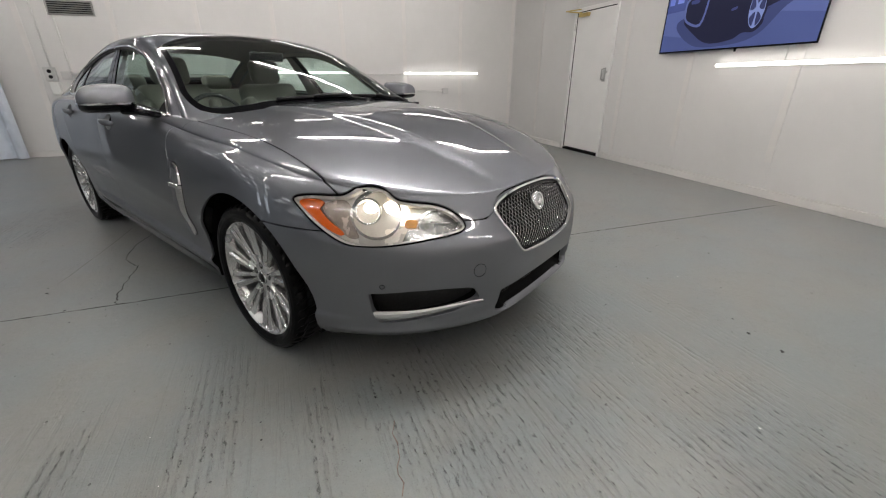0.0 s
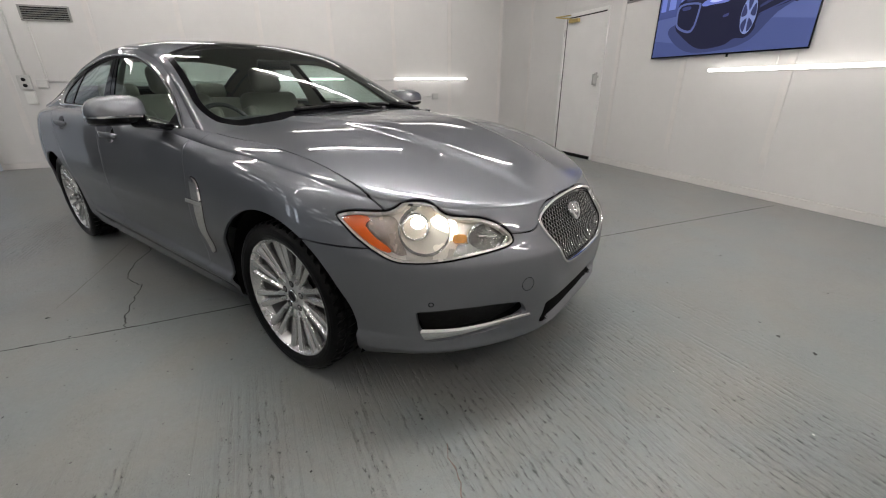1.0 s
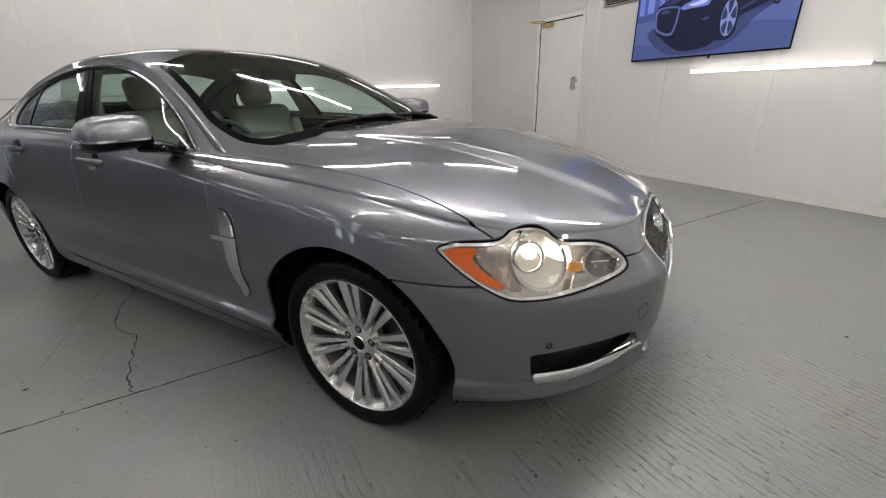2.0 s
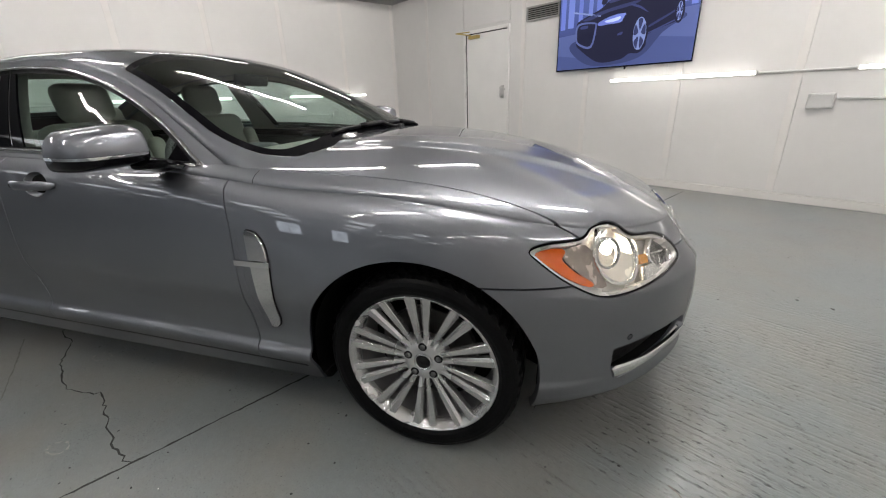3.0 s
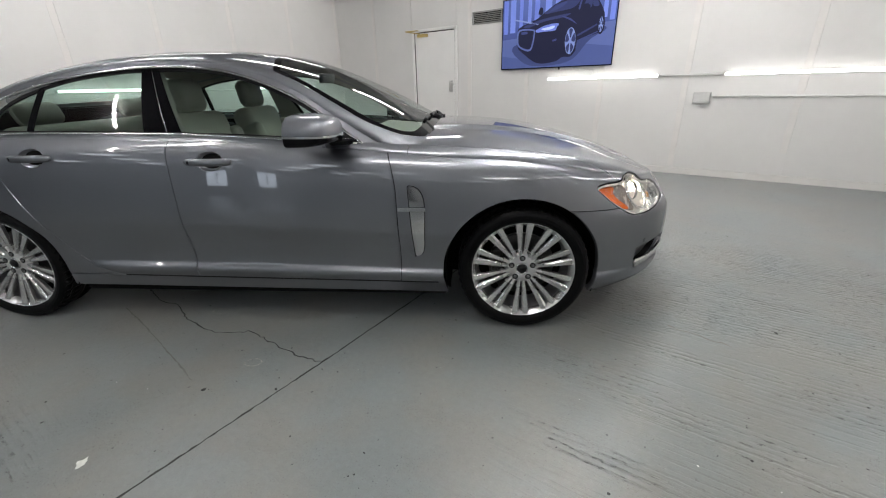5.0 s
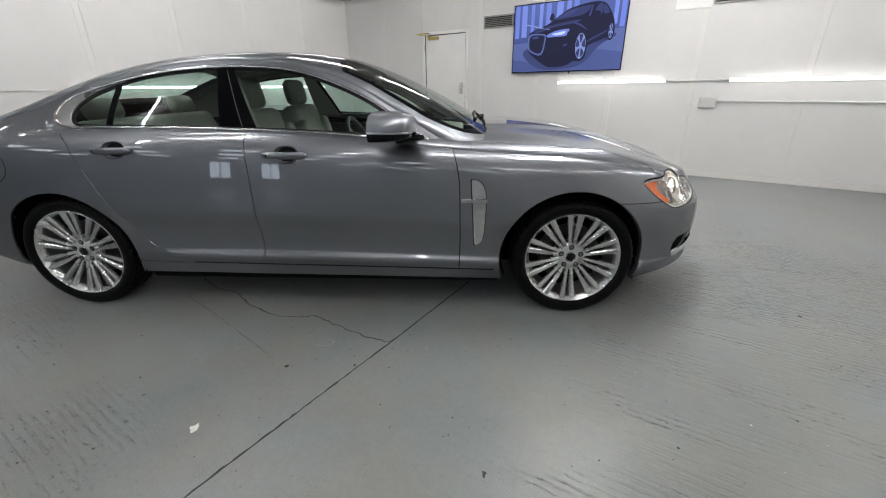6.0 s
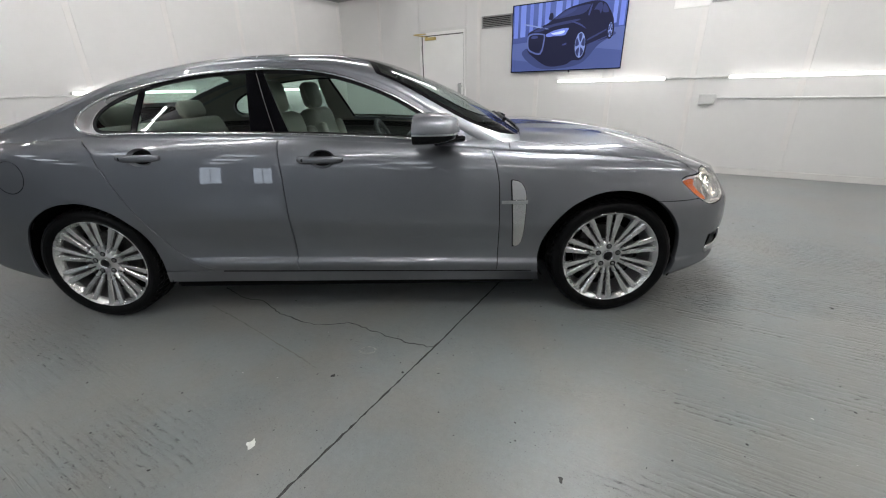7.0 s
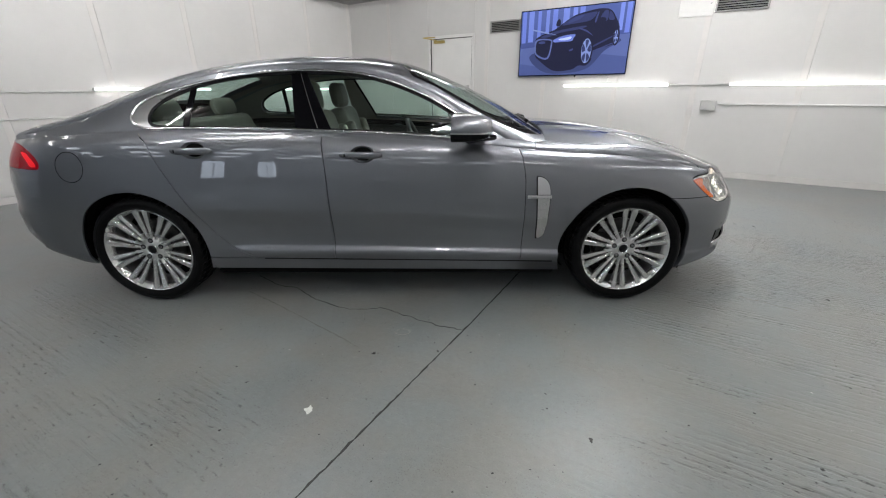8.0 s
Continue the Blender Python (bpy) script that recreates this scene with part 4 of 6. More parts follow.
rail_y = curve((-4.03, 0.74), (-3.6, 0.765), (-3.2, 0.73), (-2.9, 0.685), (-2.5, 0.645), (-1.9, 0.63), (-1.4, 0.65), (-1.1, 0.695), (-0.8, 0.77), (-0.62, 0.82))
rail_z = curve((-4.03, 0.93), (-3.7, 0.995), (-3.4, 1.045), (-3.1, 1.135), (-2.86, 1.226), (-2.71, 1.281), (-2.43, 1.34), (-2.19, 1.375), (-1.93, 1.388), (-1.64, 1.376), (-1.38, 1.319), (-1.18, 1.239), (-0.98, 1.122), (-0.774, 1.004), (-0.62, 0.925))
spine_z = curve((-4.03, 0.955), (-3.92, 1.0), (-3.77, 1.045), (-3.485, 1.11), (-3.2, 1.205), (-2.96, 1.295), (-2.7, 1.37), (-2.44, 1.422), (-2.15, 1.452), (-1.91, 1.462), (-1.6, 1.455), (-1.4, 1.43), (-1.256, 1.392), (-1.05, 1.315), (-0.834, 1.218), (-0.69, 1.142), (-0.54, 1.055), (-0.4, 0.97))


def tail_limit(x):
    q = np.clip((-x - 2.9) / (tail_x(1.0) - 2.9), 0, 1)
    return WIDE * 0.9 * (1 - q**TAIL_POW) ** (1 / TAIL_POW)


def roof_top(n_across=60, n_long=230):
    """Windscreen, roof, rear screen and boot lid as one flowing surface from rail to rail."""
    a = np.linspace(0, np.pi / 2, n_across)
    rows = []
    for x in np.linspace(-3.92, -0.42, n_long):
        yr = min(rail_y(x), tail_limit(x) * 0.985 + 0.001)
        y = yr * np.cos(a) ** (2 / 2.2)
        z = rail_z(x) + (spine_z(x) - rail_z(x)) * np.sin(a) ** (2 / 2.2)
        rows.append(np.stack([np.full_like(y, x), -y, z], -1))
    return np.array(rows)


def house_side(n_up=40, n_long=230):
    """From the shoulder up the side windows to the rail."""
    t = np.linspace(0, 1, n_up) ** 1.3
    rows = []
    for x in np.linspace(-3.92, -0.6, n_long):
        ys, yr = tail_limit(x), min(rail_y(x), tail_limit(x) * 0.985 + 0.001)
        g = 0.16 * step(0, 0.07, t) + 0.84 * t**1.25
        rows.append(np.stack([np.full_like(t, x), -(ys + (yr - ys) * g), shoulder_z(x) + (rail_z(x) - shoulder_z(x)) * t], -1))
    return np.array(rows)


def top_at(x, y):
    """Height of wing and bonnet over a place."""
    q = np.clip(x / nose_x(1.0), 0, 1)
    ys = WIDE * 0.9 * (1 - q**FRONT_POW) ** (1 / FRONT_POW) + 1e-6
    cos_a = np.clip(np.abs(y) / ys, 0, 1) ** (2.3 / 2)
    edge = 0.47 - 0.3 * (x + 0.6) / 1.4
    return shoulder_z(x) + (hood_z(x) - shoulder_z(x)) * np.sqrt(1 - cos_a**2) ** (2 / 2.1) + 0.014 * step(edge + 0.05, edge - 0.035, np.abs(y)) * step(0.82, 0.6, x) * step(-0.72, -0.3, x)


def roof_at(x, y):
    """Height of screen and roof over a place."""
    cos_a = np.clip(np.abs(y) / rail_y(x), 0, 1) ** (2.2 / 2)
    return rail_z(x) + (spine_z(x) - rail_z(x)) * np.sqrt(1 - cos_a**2) ** (2 / 2.2) - 2.0 * np.clip(np.abs(y) - rail_y(x), 0, 1) - np.clip(x + 0.42, 0, 2)


def screen_over(v):
    """How far the screen's surface stands over the bonnet's; both meet at the scuttle."""
    return roof_at(v[:, 0], v[:, 1]) - top_at(v[:, 0], v[:, 1])


def sheet(p, out=(0, 0, 0)):
    """A grid of places as vertices, normals and triangles; normals point away from the car's middle."""
    n, m = p.shape[:2]
    du, dv = np.gradient(p, axis=0), np.gradient(p, axis=1)
    nor = np.cross(du, dv)
    nor /= np.linalg.norm(nor, axis=-1, keepdims=True) + 1e-12
    mid = np.stack([np.clip(p[..., 0], -3.0, 0.1), 0 * p[..., 1], np.full(p.shape[:2], 0.55)], -1)
    flip = ((nor * (p - mid)).sum(-1, keepdims=True) < 0)
    nor = np.where(flip, -nor, nor)
    i = np.arange(n * m).reshape(n, m)
    a, b, c, d = i[:-1, :-1].ravel(), i[1:, :-1].ravel(), i[1:, 1:].ravel(), i[:-1, 1:].ravel()
    tri = np.concatenate([np.stack([a, b, c], 1), np.stack([a, c, d], 1)])
    v, nn = p.reshape(-1, 3), nor.reshape(-1, 3)
    return orient(v, nn, tri)


def orient(v, nn, tri):
    face = np.cross(v[tri[:, 1]] - v[tri[:, 0]], v[tri[:, 2]] - v[tri[:, 0]])
    bad = (face * (nn[tri].sum(1))).sum(1) < 0
    tri = tri.copy()
    tri[bad] = tri[bad][:, ::-1]
    return v, nn, tri[np.linalg.norm(face, axis=1) > 1e-12]


def clip(s, f):
    """Keeps the part of a sheet where f of its places is at or below zero, with a clean edge."""
    v, nn, tri = s
    if not len(tri):
        return s
    val = f(v)
    val = np.where(np.abs(val) < 1e-7, -1e-7, val)
    keep = (val <= 0)[tri]
    count = keep.sum(1)
    whole = tri[count == 3]
    new_v, new_n, new_t, made = [], [], [], {}
    base = len(v)

    def cut(i, j):
        key = (i, j) if i < j else (j, i)
        if key not in made:
            t = val[i] / (val[i] - val[j])
            made[key] = base + len(new_v)
            new_v.append(v[i] + t * (v[j] - v[i]))
            w = nn[i] + t * (nn[j] - nn[i])
            new_n.append(w / (np.linalg.norm(w) + 1e-12))
        return made[key]

    for (i, j, k), (a, b, c) in zip(tri[(count == 1) | (count == 2)].tolist(), keep[(count == 1) | (count == 2)].tolist()):
        while not (a and not c if a + b + c == 2 and b else a and not b and not c):
            i, j, k, a, b, c = j, k, i, b, c, a
        if a + b + c == 1:
            new_t.append((i, cut(i, j), cut(i, k)))
        else:
            p, q = cut(j, k), cut(i, k)
            new_t += [(i, j, p), (i, p, q)]
    v2 = np.concatenate([v, np.array(new_v)]) if new_v else v
    n2 = np.concatenate([nn, np.array(new_n)]) if new_v else nn
    t2 = np.concatenate([whole, np.array(new_t, int)]) if new_t else whole
    return compact(v2, n2, t2)


def compact(v, nn, tri):
    used, inv = np.unique(tri, return_inverse=True)
    return v[used], nn[used], inv.reshape(-1, 3)


def cut_all(s, *fs):
    for f in fs:
        s = clip(s, f)
    return s


def join(*ss):
    vs, ns, ts, k = [], [], [], 0
    for v, nn, t in ss:
        vs.append(v), ns.append(nn), ts.append(t + k)
        k += len(v)
    return np.concatenate(vs), np.concatenate(ns), np.concatenate(ts)


def weld(s):
    """Joins vertices that lie on one another, so that two sheets share their seam."""
    v, nn, t = s
    _, first, inv = np.unique(np.round(v, 4), axis=0, return_index=True, return_inverse=True)
    inv = inv.reshape(-1)
    total = np.zeros((len(first), 3))
    np.add.at(total, inv, nn)
    total /= np.linalg.norm(total, axis=1, keepdims=True) + 1e-12
    t = inv[t]
    return v[first], total, t[(t[:, 0] != t[:, 1]) & (t[:, 1] != t[:, 2]) & (t[:, 0] != t[:, 2])]


def mirror(s):
    v, nn, t = s
    w = np.array([1, -1, 1])
    return v * w, nn * w, t[:, ::-1]


def both(s):
    return join(s, mirror(s))


def lift(s, d):
    v, nn, t = s
    return v + nn * d, nn, t


def with_edge(s, depth):
    """Gives a sheet a turned-in rim along its open edges, as pressed panels have."""
    v, nn, tri = s
    e = np.concatenate([tri[:, [0, 1]], tri[:, [1, 2]], tri[:, [2, 0]]])
    key = np.sort(e, 1)
    _, idx, cnt = np.unique(key, axis=0, return_index=True, return_counts=True)
    b = e[idx[cnt == 1]]
    b = b[(np.abs(v[b][:, :, 1]) > 1e-4).any(1)]
    if not len(b):
        return s
    ids, inv = np.unique(b, return_inverse=True)
    inv = inv.reshape(-1, 2)
    k = len(ids)
    side = np.zeros((k, 3))
    for (i, j), (p, q) in zip(b, inv):
        d = np.cross(v[j] - v[i], nn[i])
        side[p] += d
        side[q] += d
    side /= np.linalg.norm(side, axis=1, keepdims=True) + 1e-12
    top, low = v[ids], v[ids] - nn[ids] * depth
    n0 = len(v)
    f = []
    for p, q in inv:
        f += [(n0 + p, n0 + k + p, n0 + k + q), (n0 + p, n0 + k + q, n0 + q)]
    soft = side + 0.6 * nn[ids]
    soft /= np.linalg.norm(soft, axis=1, keepdims=True)
    return np.concatenate([v, top, low]), np.concatenate([nn, soft, side]), np.concatenate([tri, np.array(f)])


def skin(name, s, material, parent, label="", rim=0.012):
    if rim:
        s = with_edge(s, rim)
    v, nn, t = s
    return part(name, mesh_of(name, v, t, material, nn), material, parent, label)


def pair(name, s, material, parent, label="", rim=0.012):
    a = skin(name, s, material, parent, label, rim)
    return a, skin(name, mirror(s), material, parent, label, rim)


def xz(poly):
    f = inside(poly)
    return lambda v: f(v[:, [0, 2]])


def yz(poly):
    f = inside(poly)
    return lambda v: f(v[:, [1, 2]])


def qz(poly):
    """In the slanting view of a front corner: how far along it (x + y) and how high."""
    f = inside(poly)
    return lambda v: f(np.stack([(v[:, 0] - np.abs(v[:, 1]) + SET), v[:, 2]], 1))


def neg(f):
    return lambda v: -f(v)


def grow(f, d):
    return lambda v: f(v) - d


def any_of(*fs):
    return lambda v: np.min([f(v) for f in fs], 0)


def all_of(*fs):
    return lambda v: np.max([f(v) for f in fs], 0)


car = thing("car", "grey metallic four-door saloon car with lit headlamps, parked", "car", pose(0, SET, 0))
GAP = 0.0028

FLANK, TOP, ROOF, HOUSE = sheet(flank()), sheet(bonnet_top()), sheet(roof_top()), sheet(house_side())
ARCH_R = 0.385


def arch(v):
    a = np.hypot((v[:, 0] + 0.012) / 1.01, v[:, 2] - HUB_Z) - ARCH_R - 0.012
    b = np.hypot(v[:, 0] + WHEELBASE, v[:, 2] - HUB_Z) - ARCH_R + 0.004
    return np.minimum(a, b)


LOWER = clip(FLANK, neg(arch))

# panel lines on the flank, as x over z
line_front = curve((0.2, -0.64), (0.45, -0.632), (0.75, -0.636), (0.88, -0.655), (1.0, -0.70))
line_mid = curve((0.2, -1.765), (0.45, -1.757), (0.75, -1.762), (1.1, -1.79))
DOOR_BACK = outline([(-1.5, 0.27), (-2.1, 0.285), (-2.29, 0.325), (-2.42, 0.42), (-2.55, 0.6), (-2.69, 0.85), (-2.745, 0.97), (-2.78, 1.12), (-1.5, 1.12)], 6)
SILL_Z = 0.272


def sill_line(v):
    return v[:, 2] - (SILL_Z - 0.013 * (v[:, 0] + 0.5))


def ahead_of(c):
    return lambda v: c(v[:, 2]) - v[:, 0]


def behind(c):
    return lambda v: v[:, 0] - c(v[:, 2])


above_sill = neg(sill_line)
bumper_front_z = curve((0.2, 0.668), (0.45, 0.66), (0.6, 0.66), (1.0, 0.66))
LAMP = outline([(-0.505, 0.764), (-0.43, 0.778), (-0.30, 0.777), (-0.24, 0.78), (-0.18, 0.798), (-0.11, 0.804), (-0.04, 0.793), (0.03, 0.757), (0.12, 0.744), (0.21, 0.734), (0.30, 0.71), (0.368, 0.672), (0.378, 0.643), (0.33, 0.63), (0.18, 0.62), (0.02, 0.611), (-0.14, 0.608), (-0.26, 0.62), (-0.39, 0.675), (-0.48, 0.735)], 6)
lamp = qz(LAMP)
front_only = lambda v: 0.1 - v[:, 0]
hood_line_y = curve((-1.0, 0.795), (-0.5, 0.788), (0.0, 0.785), (0.35, 0.775), (0.6, 0.75), (0.9, 0.72))
# lower front edge of the bonnet, as height over half-width
hood_front = curve((0.0, 0.7365), (0.17, 0.733), (0.24, 0.722), (0.285, 0.706), (0.312, 0.68), (0.37, 0.662), (0.45, 0.668), (0.55, 0.7), (0.7, 0.75), (0.9, 0.77))


def in_bonnet(v):
    """Below zero on the bonnet, seen from above and from ahead."""
    a = np.abs(v[:, 1]) - hood_line_y(v[:, 0])
    b = np.where(v[:, 0] > 0.3, hood_front(np.abs(v[:, 1])) - v[:, 2], -1.0)
    return np.maximum(a, b)


def before_cowl(v):
    """Below zero ahead of the scuttle gap, which closes towards the pillars."""
    return screen_over(v) + 0.016 * step(0.7, 0.3, np.abs(v[:, 1])) + 0.003


def pillar_foot(v):
    return screen_over(v) - 0.004


def not_nose(v):
    """Below zero on the wing, behind and above the bumper's upper seam."""
    return np.where(v[:, 0] > 0.1, bumper_front_z(v[:, 0]) - v[:, 2], -1.0)


# ---- pressed panels
GRILLE = outline([(-0.285, 0.698), (-0.16, 0.722), (0.0, 0.7285), (0.16, 0.722), (0.285, 0.698), (0.305, 0.66), (0.277, 0.58), (0.23, 0.515), (0.17, 0.496), (0.0, 0.488), (-0.17, 0.496), (-0.23, 0.515), (-0.277, 0.58), (-0.305, 0.66)], 6)
grille_hole = yz(GRILLE)
BONNET = weld(join(clip(TOP, grow(in_bonnet, -GAP)), cut_all(LOWER, grow(in_bonnet, -GAP), lambda v: 0.1 - np.abs(v[:, 1]))))
BONNET = cut_all(BONNET, before_cowl, lambda v: -0.9 - v[:, 0], neg(grow(all_of(lamp, front_only), GAP)))
bonnet = skin("bonnet", both(BONNET), M_PAINT, car, "long grey bonnet with a raised centre")
wing_cuts = (neg(grow(in_bonnet, GAP)), neg(grow(all_of(lamp, front_only), GAP)), not_nose, lambda v: v[:, 0] - 0.62)
WING = cut_all(weld(join(LOWER, cut_all(TOP, before_cowl, lambda v: -0.577 - v[:, 0]))), grow(ahead_of(line_front), -GAP), *wing_cuts)
pair("front_wing", WING, M_PAINT, car)
DOOR_F = cut_all(LOWER, grow(behind(line_front), -GAP), grow(ahead_of(line_mid), -GAP), grow(above_sill, -1.6 * GAP))
DOOR_F = clip(DOOR_F, lambda v: 0.046 - np.hypot((v[:, 0] + 1.5515) / 1.5, v[:, 2] - 0.918))
door_front = pair("front_door", DOOR_F, M_PAINT, car)
DOOR_R = cut_all(LOWER, grow(behind(line_mid), -GAP), grow(xz(DOOR_BACK), -GAP), grow(above_sill, -1.6 * GAP))
DOOR_R = clip(DOOR_R, lambda v: 0.046 - np.hypot((v[:, 0] + 2.4915) / 1.5, v[:, 2] - 0.943))
door_rear = pair("rear_door", DOOR_R, M_PAINT, car)
SILL = cut_all(LOWER, grow(sill_line, -GAP), lambda v: v[:, 0] + 0.3, lambda v: -2.62 - v[:, 0])
pair("sill", SILL, M_PAINT, car)
# dark strip laid over the gap between doors and sill, for its shade
pair("sill_gap_line", lift(cut_all(LOWER, lambda v: np.abs(sill_line(v)) - 0.0042, lambda v: v[:, 0] + 0.44, lambda v: -2.2 - v[:, 0]), 0.0015), M_BLACK, car, "dark strip for the shaded gap under the doors", 0.003)
bumper_rear_z = curve((-4.2, 0.7), (-3.5, 0.68), (-3.2, 0.62), (-3.0, 0.6))
QUARTER = cut_all(LOWER, lambda v: v[:, 0] + 1.9, neg(grow(xz(DOOR_BACK), GAP)), grow(above_sill, -1.6 * GAP), lambda v: np.where(v[:, 0] < -3.0, bumper_rear_z(v[:, 0]) + 0.0 - v[:, 2], -1.0))
TAILLAMP = all_of(xz(outline([(-4.1, 0.98), (-3.66, 0.968), (-3.55, 0.955), (-3.48, 0.932), (-3.43, 0.9), (-3.408, 0.868), (-3.415, 0.843), (-3.46, 0.836), (-3.7, 0.836), (-4.1, 0.84)], 5)), lambda v: 0.42 - np.abs(v[:, 1]))
QUARTER = clip(QUARTER, neg(grow(TAILLAMP, GAP)))
pair("rear_quarter", QUARTER, M_PAINT, car)
tail_lamps = pair("tail_lamp", clip(LOWER, TAILLAMP), M_REDLENS, car, "red tail lamp")
TAIL_STRIP = all_of(grow(TAILLAMP, -0.012), xz(np.array([(-3.56, 0.93), (-3.5, 0.922), (-3.44, 0.875), (-3.425, 0.85), (-3.47, 0.846), (-3.5, 0.88)])))
TAIL_LED = lift(clip(LOWER, TAIL_STRIP), 0.0015)
for lamp_ob, half in zip(tail_lamps, (TAIL_LED, mirror(TAIL_LED))):
    skin("tail_strip", half, M_REDLED, lamp_ob, "glowing red strip", 0.001)
BUMPER_R = cut_all(LOWER, lambda v: v[:, 0] + 3.0, lambda v: v[:, 2] - bumper_rear_z(v[:, 0]) + 0.0004)
skin("rear_bumper", both(BUMPER_R), M_PAINT, car)

# ---- front bumper with its openings
LOWER_INTAKE = np.array([(-0.345, 0.364), (-0.335, 0.37), (-0.15, 0.378), (0.15, 0.378), (0.335, 0.37), (0.345, 0.364), (0.355, 0.275), (0.345, 0.262), (0.26, 0.246), (0.0, 0.234), (-0.26, 0.246), (-0.345, 0.262), (-0.355, 0.275)])
lower_intake = yz(LOWER_INTAKE)
SIDE_INTAKE = np.array([(-0.148, 0.416), (-0.14, 0.422), (0.07, 0.43), (0.27, 0.426), (0.40, 0.416), (0.43, 0.405), (0.45, 0.38), (0.46, 0.362), (0.44, 0.348), (0.38, 0.331), (0.3, 0.312), (0.2, 0.302), (0.1, 0.295), (0.0, 0.287), (-0.07, 0.283), (-0.10, 0.286), (-0.136, 0.344)])
side_intake = all_of(qz(SIDE_INTAKE), lambda v: 0.3 - v[:, 0])
holes = any_of(grow(grille_hole, 0.004), lower_intake, side_intake)
BUMPER_F = cut_all(LOWER, lambda v: 0.1 - v[:, 0], lambda v: v[:, 2] - np.where(v[:, 0] < 0.62, bumper_front_z(v[:, 0]) - 2 * GAP, 0.9), neg(grow(in_bonnet, GAP)), neg(grow(all_of(lamp, front_only), GAP)), neg(holes))
bumper = skin("front_bumper", both(BUMPER_F), M_PAINT, car, "", 0.03)

# ---- glasshouse
belt = [(x, float(shoulder_z(x)) + 0.022) for x in (-0.82, -1.1, -1.45, -1.83, -2.36, -2.65)]
upper = [(-2.43, 1.308), (-2.19, 1.342), (-1.93, 1.357), (-1.64, 1.346), (-1.42, 1.301), (-1.18, 1.208), (-0.98, 1.091), (-0.86, 1.01)]
DLO = outline(belt + [(-2.755, 1.062), (-2.79, 1.105), (-2.775, 1.16), (-2.72, 1.205), (-2.62, 1.252)] + upper, 6)
dlo = xz(DLO)
FRAME_LINE = outline(belt + [(-2.73, 1.045), (-2.84, 1.062), (-2.882, 1.108), (-2.862, 1.165), (-2.78, 1.215), (-2.65, 1.258)] + upper, 6)
frame_line = xz(FRAME_LINE)
HOUSE_BODY = cut_all(HOUSE, neg(grow(frame_line, 0.003)))
pair("window_surround", HOUSE_BODY, M_PAINT, car, "", 0.0)
CHROME = lift(cut_all(HOUSE, neg(grow(dlo, -0.001)), grow(frame_line, 0.0035)), 0.003)
pair("window_trim", CHROME, M_PLATE, car, "bright metal trim round the side windows", 0.008)
GLASS = lift(clip(HOUSE, grow(dlo, -0.001)), -0.006)
pillar_back, pillar_front = curve((1.0, -1.935), (1.4, -1.985)), curve((1.0, -1.72), (1.4, -1.915))
pillar = all_of(ahead_of(pillar_back), behind(pillar_front))
divider = all_of(lambda v: -2.585 + 0.12 * (v[:, 2] - 1.05) - v[:, 0], lambda v: v[:, 0] + 2.552 - 0.12 * (v[:, 2] - 1.05))
pair("window_glass", cut_all(GLASS, behind(pillar_back), neg(divider)), M_GLASS, car, "tinted side window glass", 0)
pair("window_glass", cut_all(GLASS, ahead_of(pillar_front)), M_GLASS, car, "tinted side window glass", 0)
SEAL = lift(cut_all(HOUSE, grow(dlo, -0.001), neg(grow(dlo, -0.017)), lambda v: shoulder_z(v[:, 0]) + 0.034 - v[:, 2]), -0.002)
pair("window_seal", SEAL, M_BLACK, car, "black rubber seal inside the window trim", 0.006)
door_seam = curve((1.0, -1.80), (1.4, -1.945))
pair("pillar_cover", lift(cut_all(GLASS, ahead_of(pillar_back), grow(behind(door_seam), -0.005)), 0.004), M_GLOSSBLACK, car, "gloss black pillar cover", 0.006)
pair("pillar_cover", lift(cut_all(GLASS, grow(ahead_of(door_seam), -0.005), behind(pillar_front)), 0.004), M_GLOSSBLACK, car, "gloss black pillar cover", 0.006)
pair("pillar_seam", lift(cut_all(GLASS, grow(ahead_of(door_seam), 0.002), grow(behind(door_seam), 0.002)), 0.002), M_SATIN, car, "thin bright line between the doors", 0.004)
pair("pillar_backing", lift(clip(GLASS, pillar), -0.004), M_DARK, car, "", 0)
pair("window_divider", lift(cut_all(GLASS, divider), 0.004), M_GLOSSBLACK, car, "", 0.006)

half_screen = lambda v: np.abs(v[:, 1]) - (rail_y(v[:, 0]) - 0.03)
screen_corner = lambda v: np.hypot(np.maximum(half_screen(v) + 0.15, 0), np.maximum(0.15 - 1.5 * screen_over(v), 0)) - 0.15
screen_top = lambda v: (-1.405 + 0.09 * (v[:, 1] / 0.55) ** 2) - v[:, 0]
screen_low = lambda v: -screen_over(v) - 0.03
windscreen = all_of(half_screen, screen_top, any_of(screen_corner, all_of(screen_low, lambda v: np.abs(v[:, 1]) - 0.6)))
rear_half = lambda v: np.abs(v[:, 1]) - (rail_y(v[:, 0]) - 0.1)
rear_screen = all_of(rear_half, lambda v: v[:, 0] - (-2.6 - 0.08 * (v[:, 1] / 0.55) ** 2), lambda v: (-3.28 + 0.1 * (v[:, 1] / 0.55) ** 2) - v[:, 0])
boot = all_of(lambda v: v[:, 0] + 3.36 - 0.1 * (v[:, 1] / 0.6) ** 2, lambda v: np.abs(v[:, 1]) - (rail_y(v[:, 0]) - 0.1))
FOOT = cut_all(TOP, lambda v: v[:, 0] + 0.577 + GAP, pillar_foot, neg(grow(in_bonnet, 2 * GAP)))
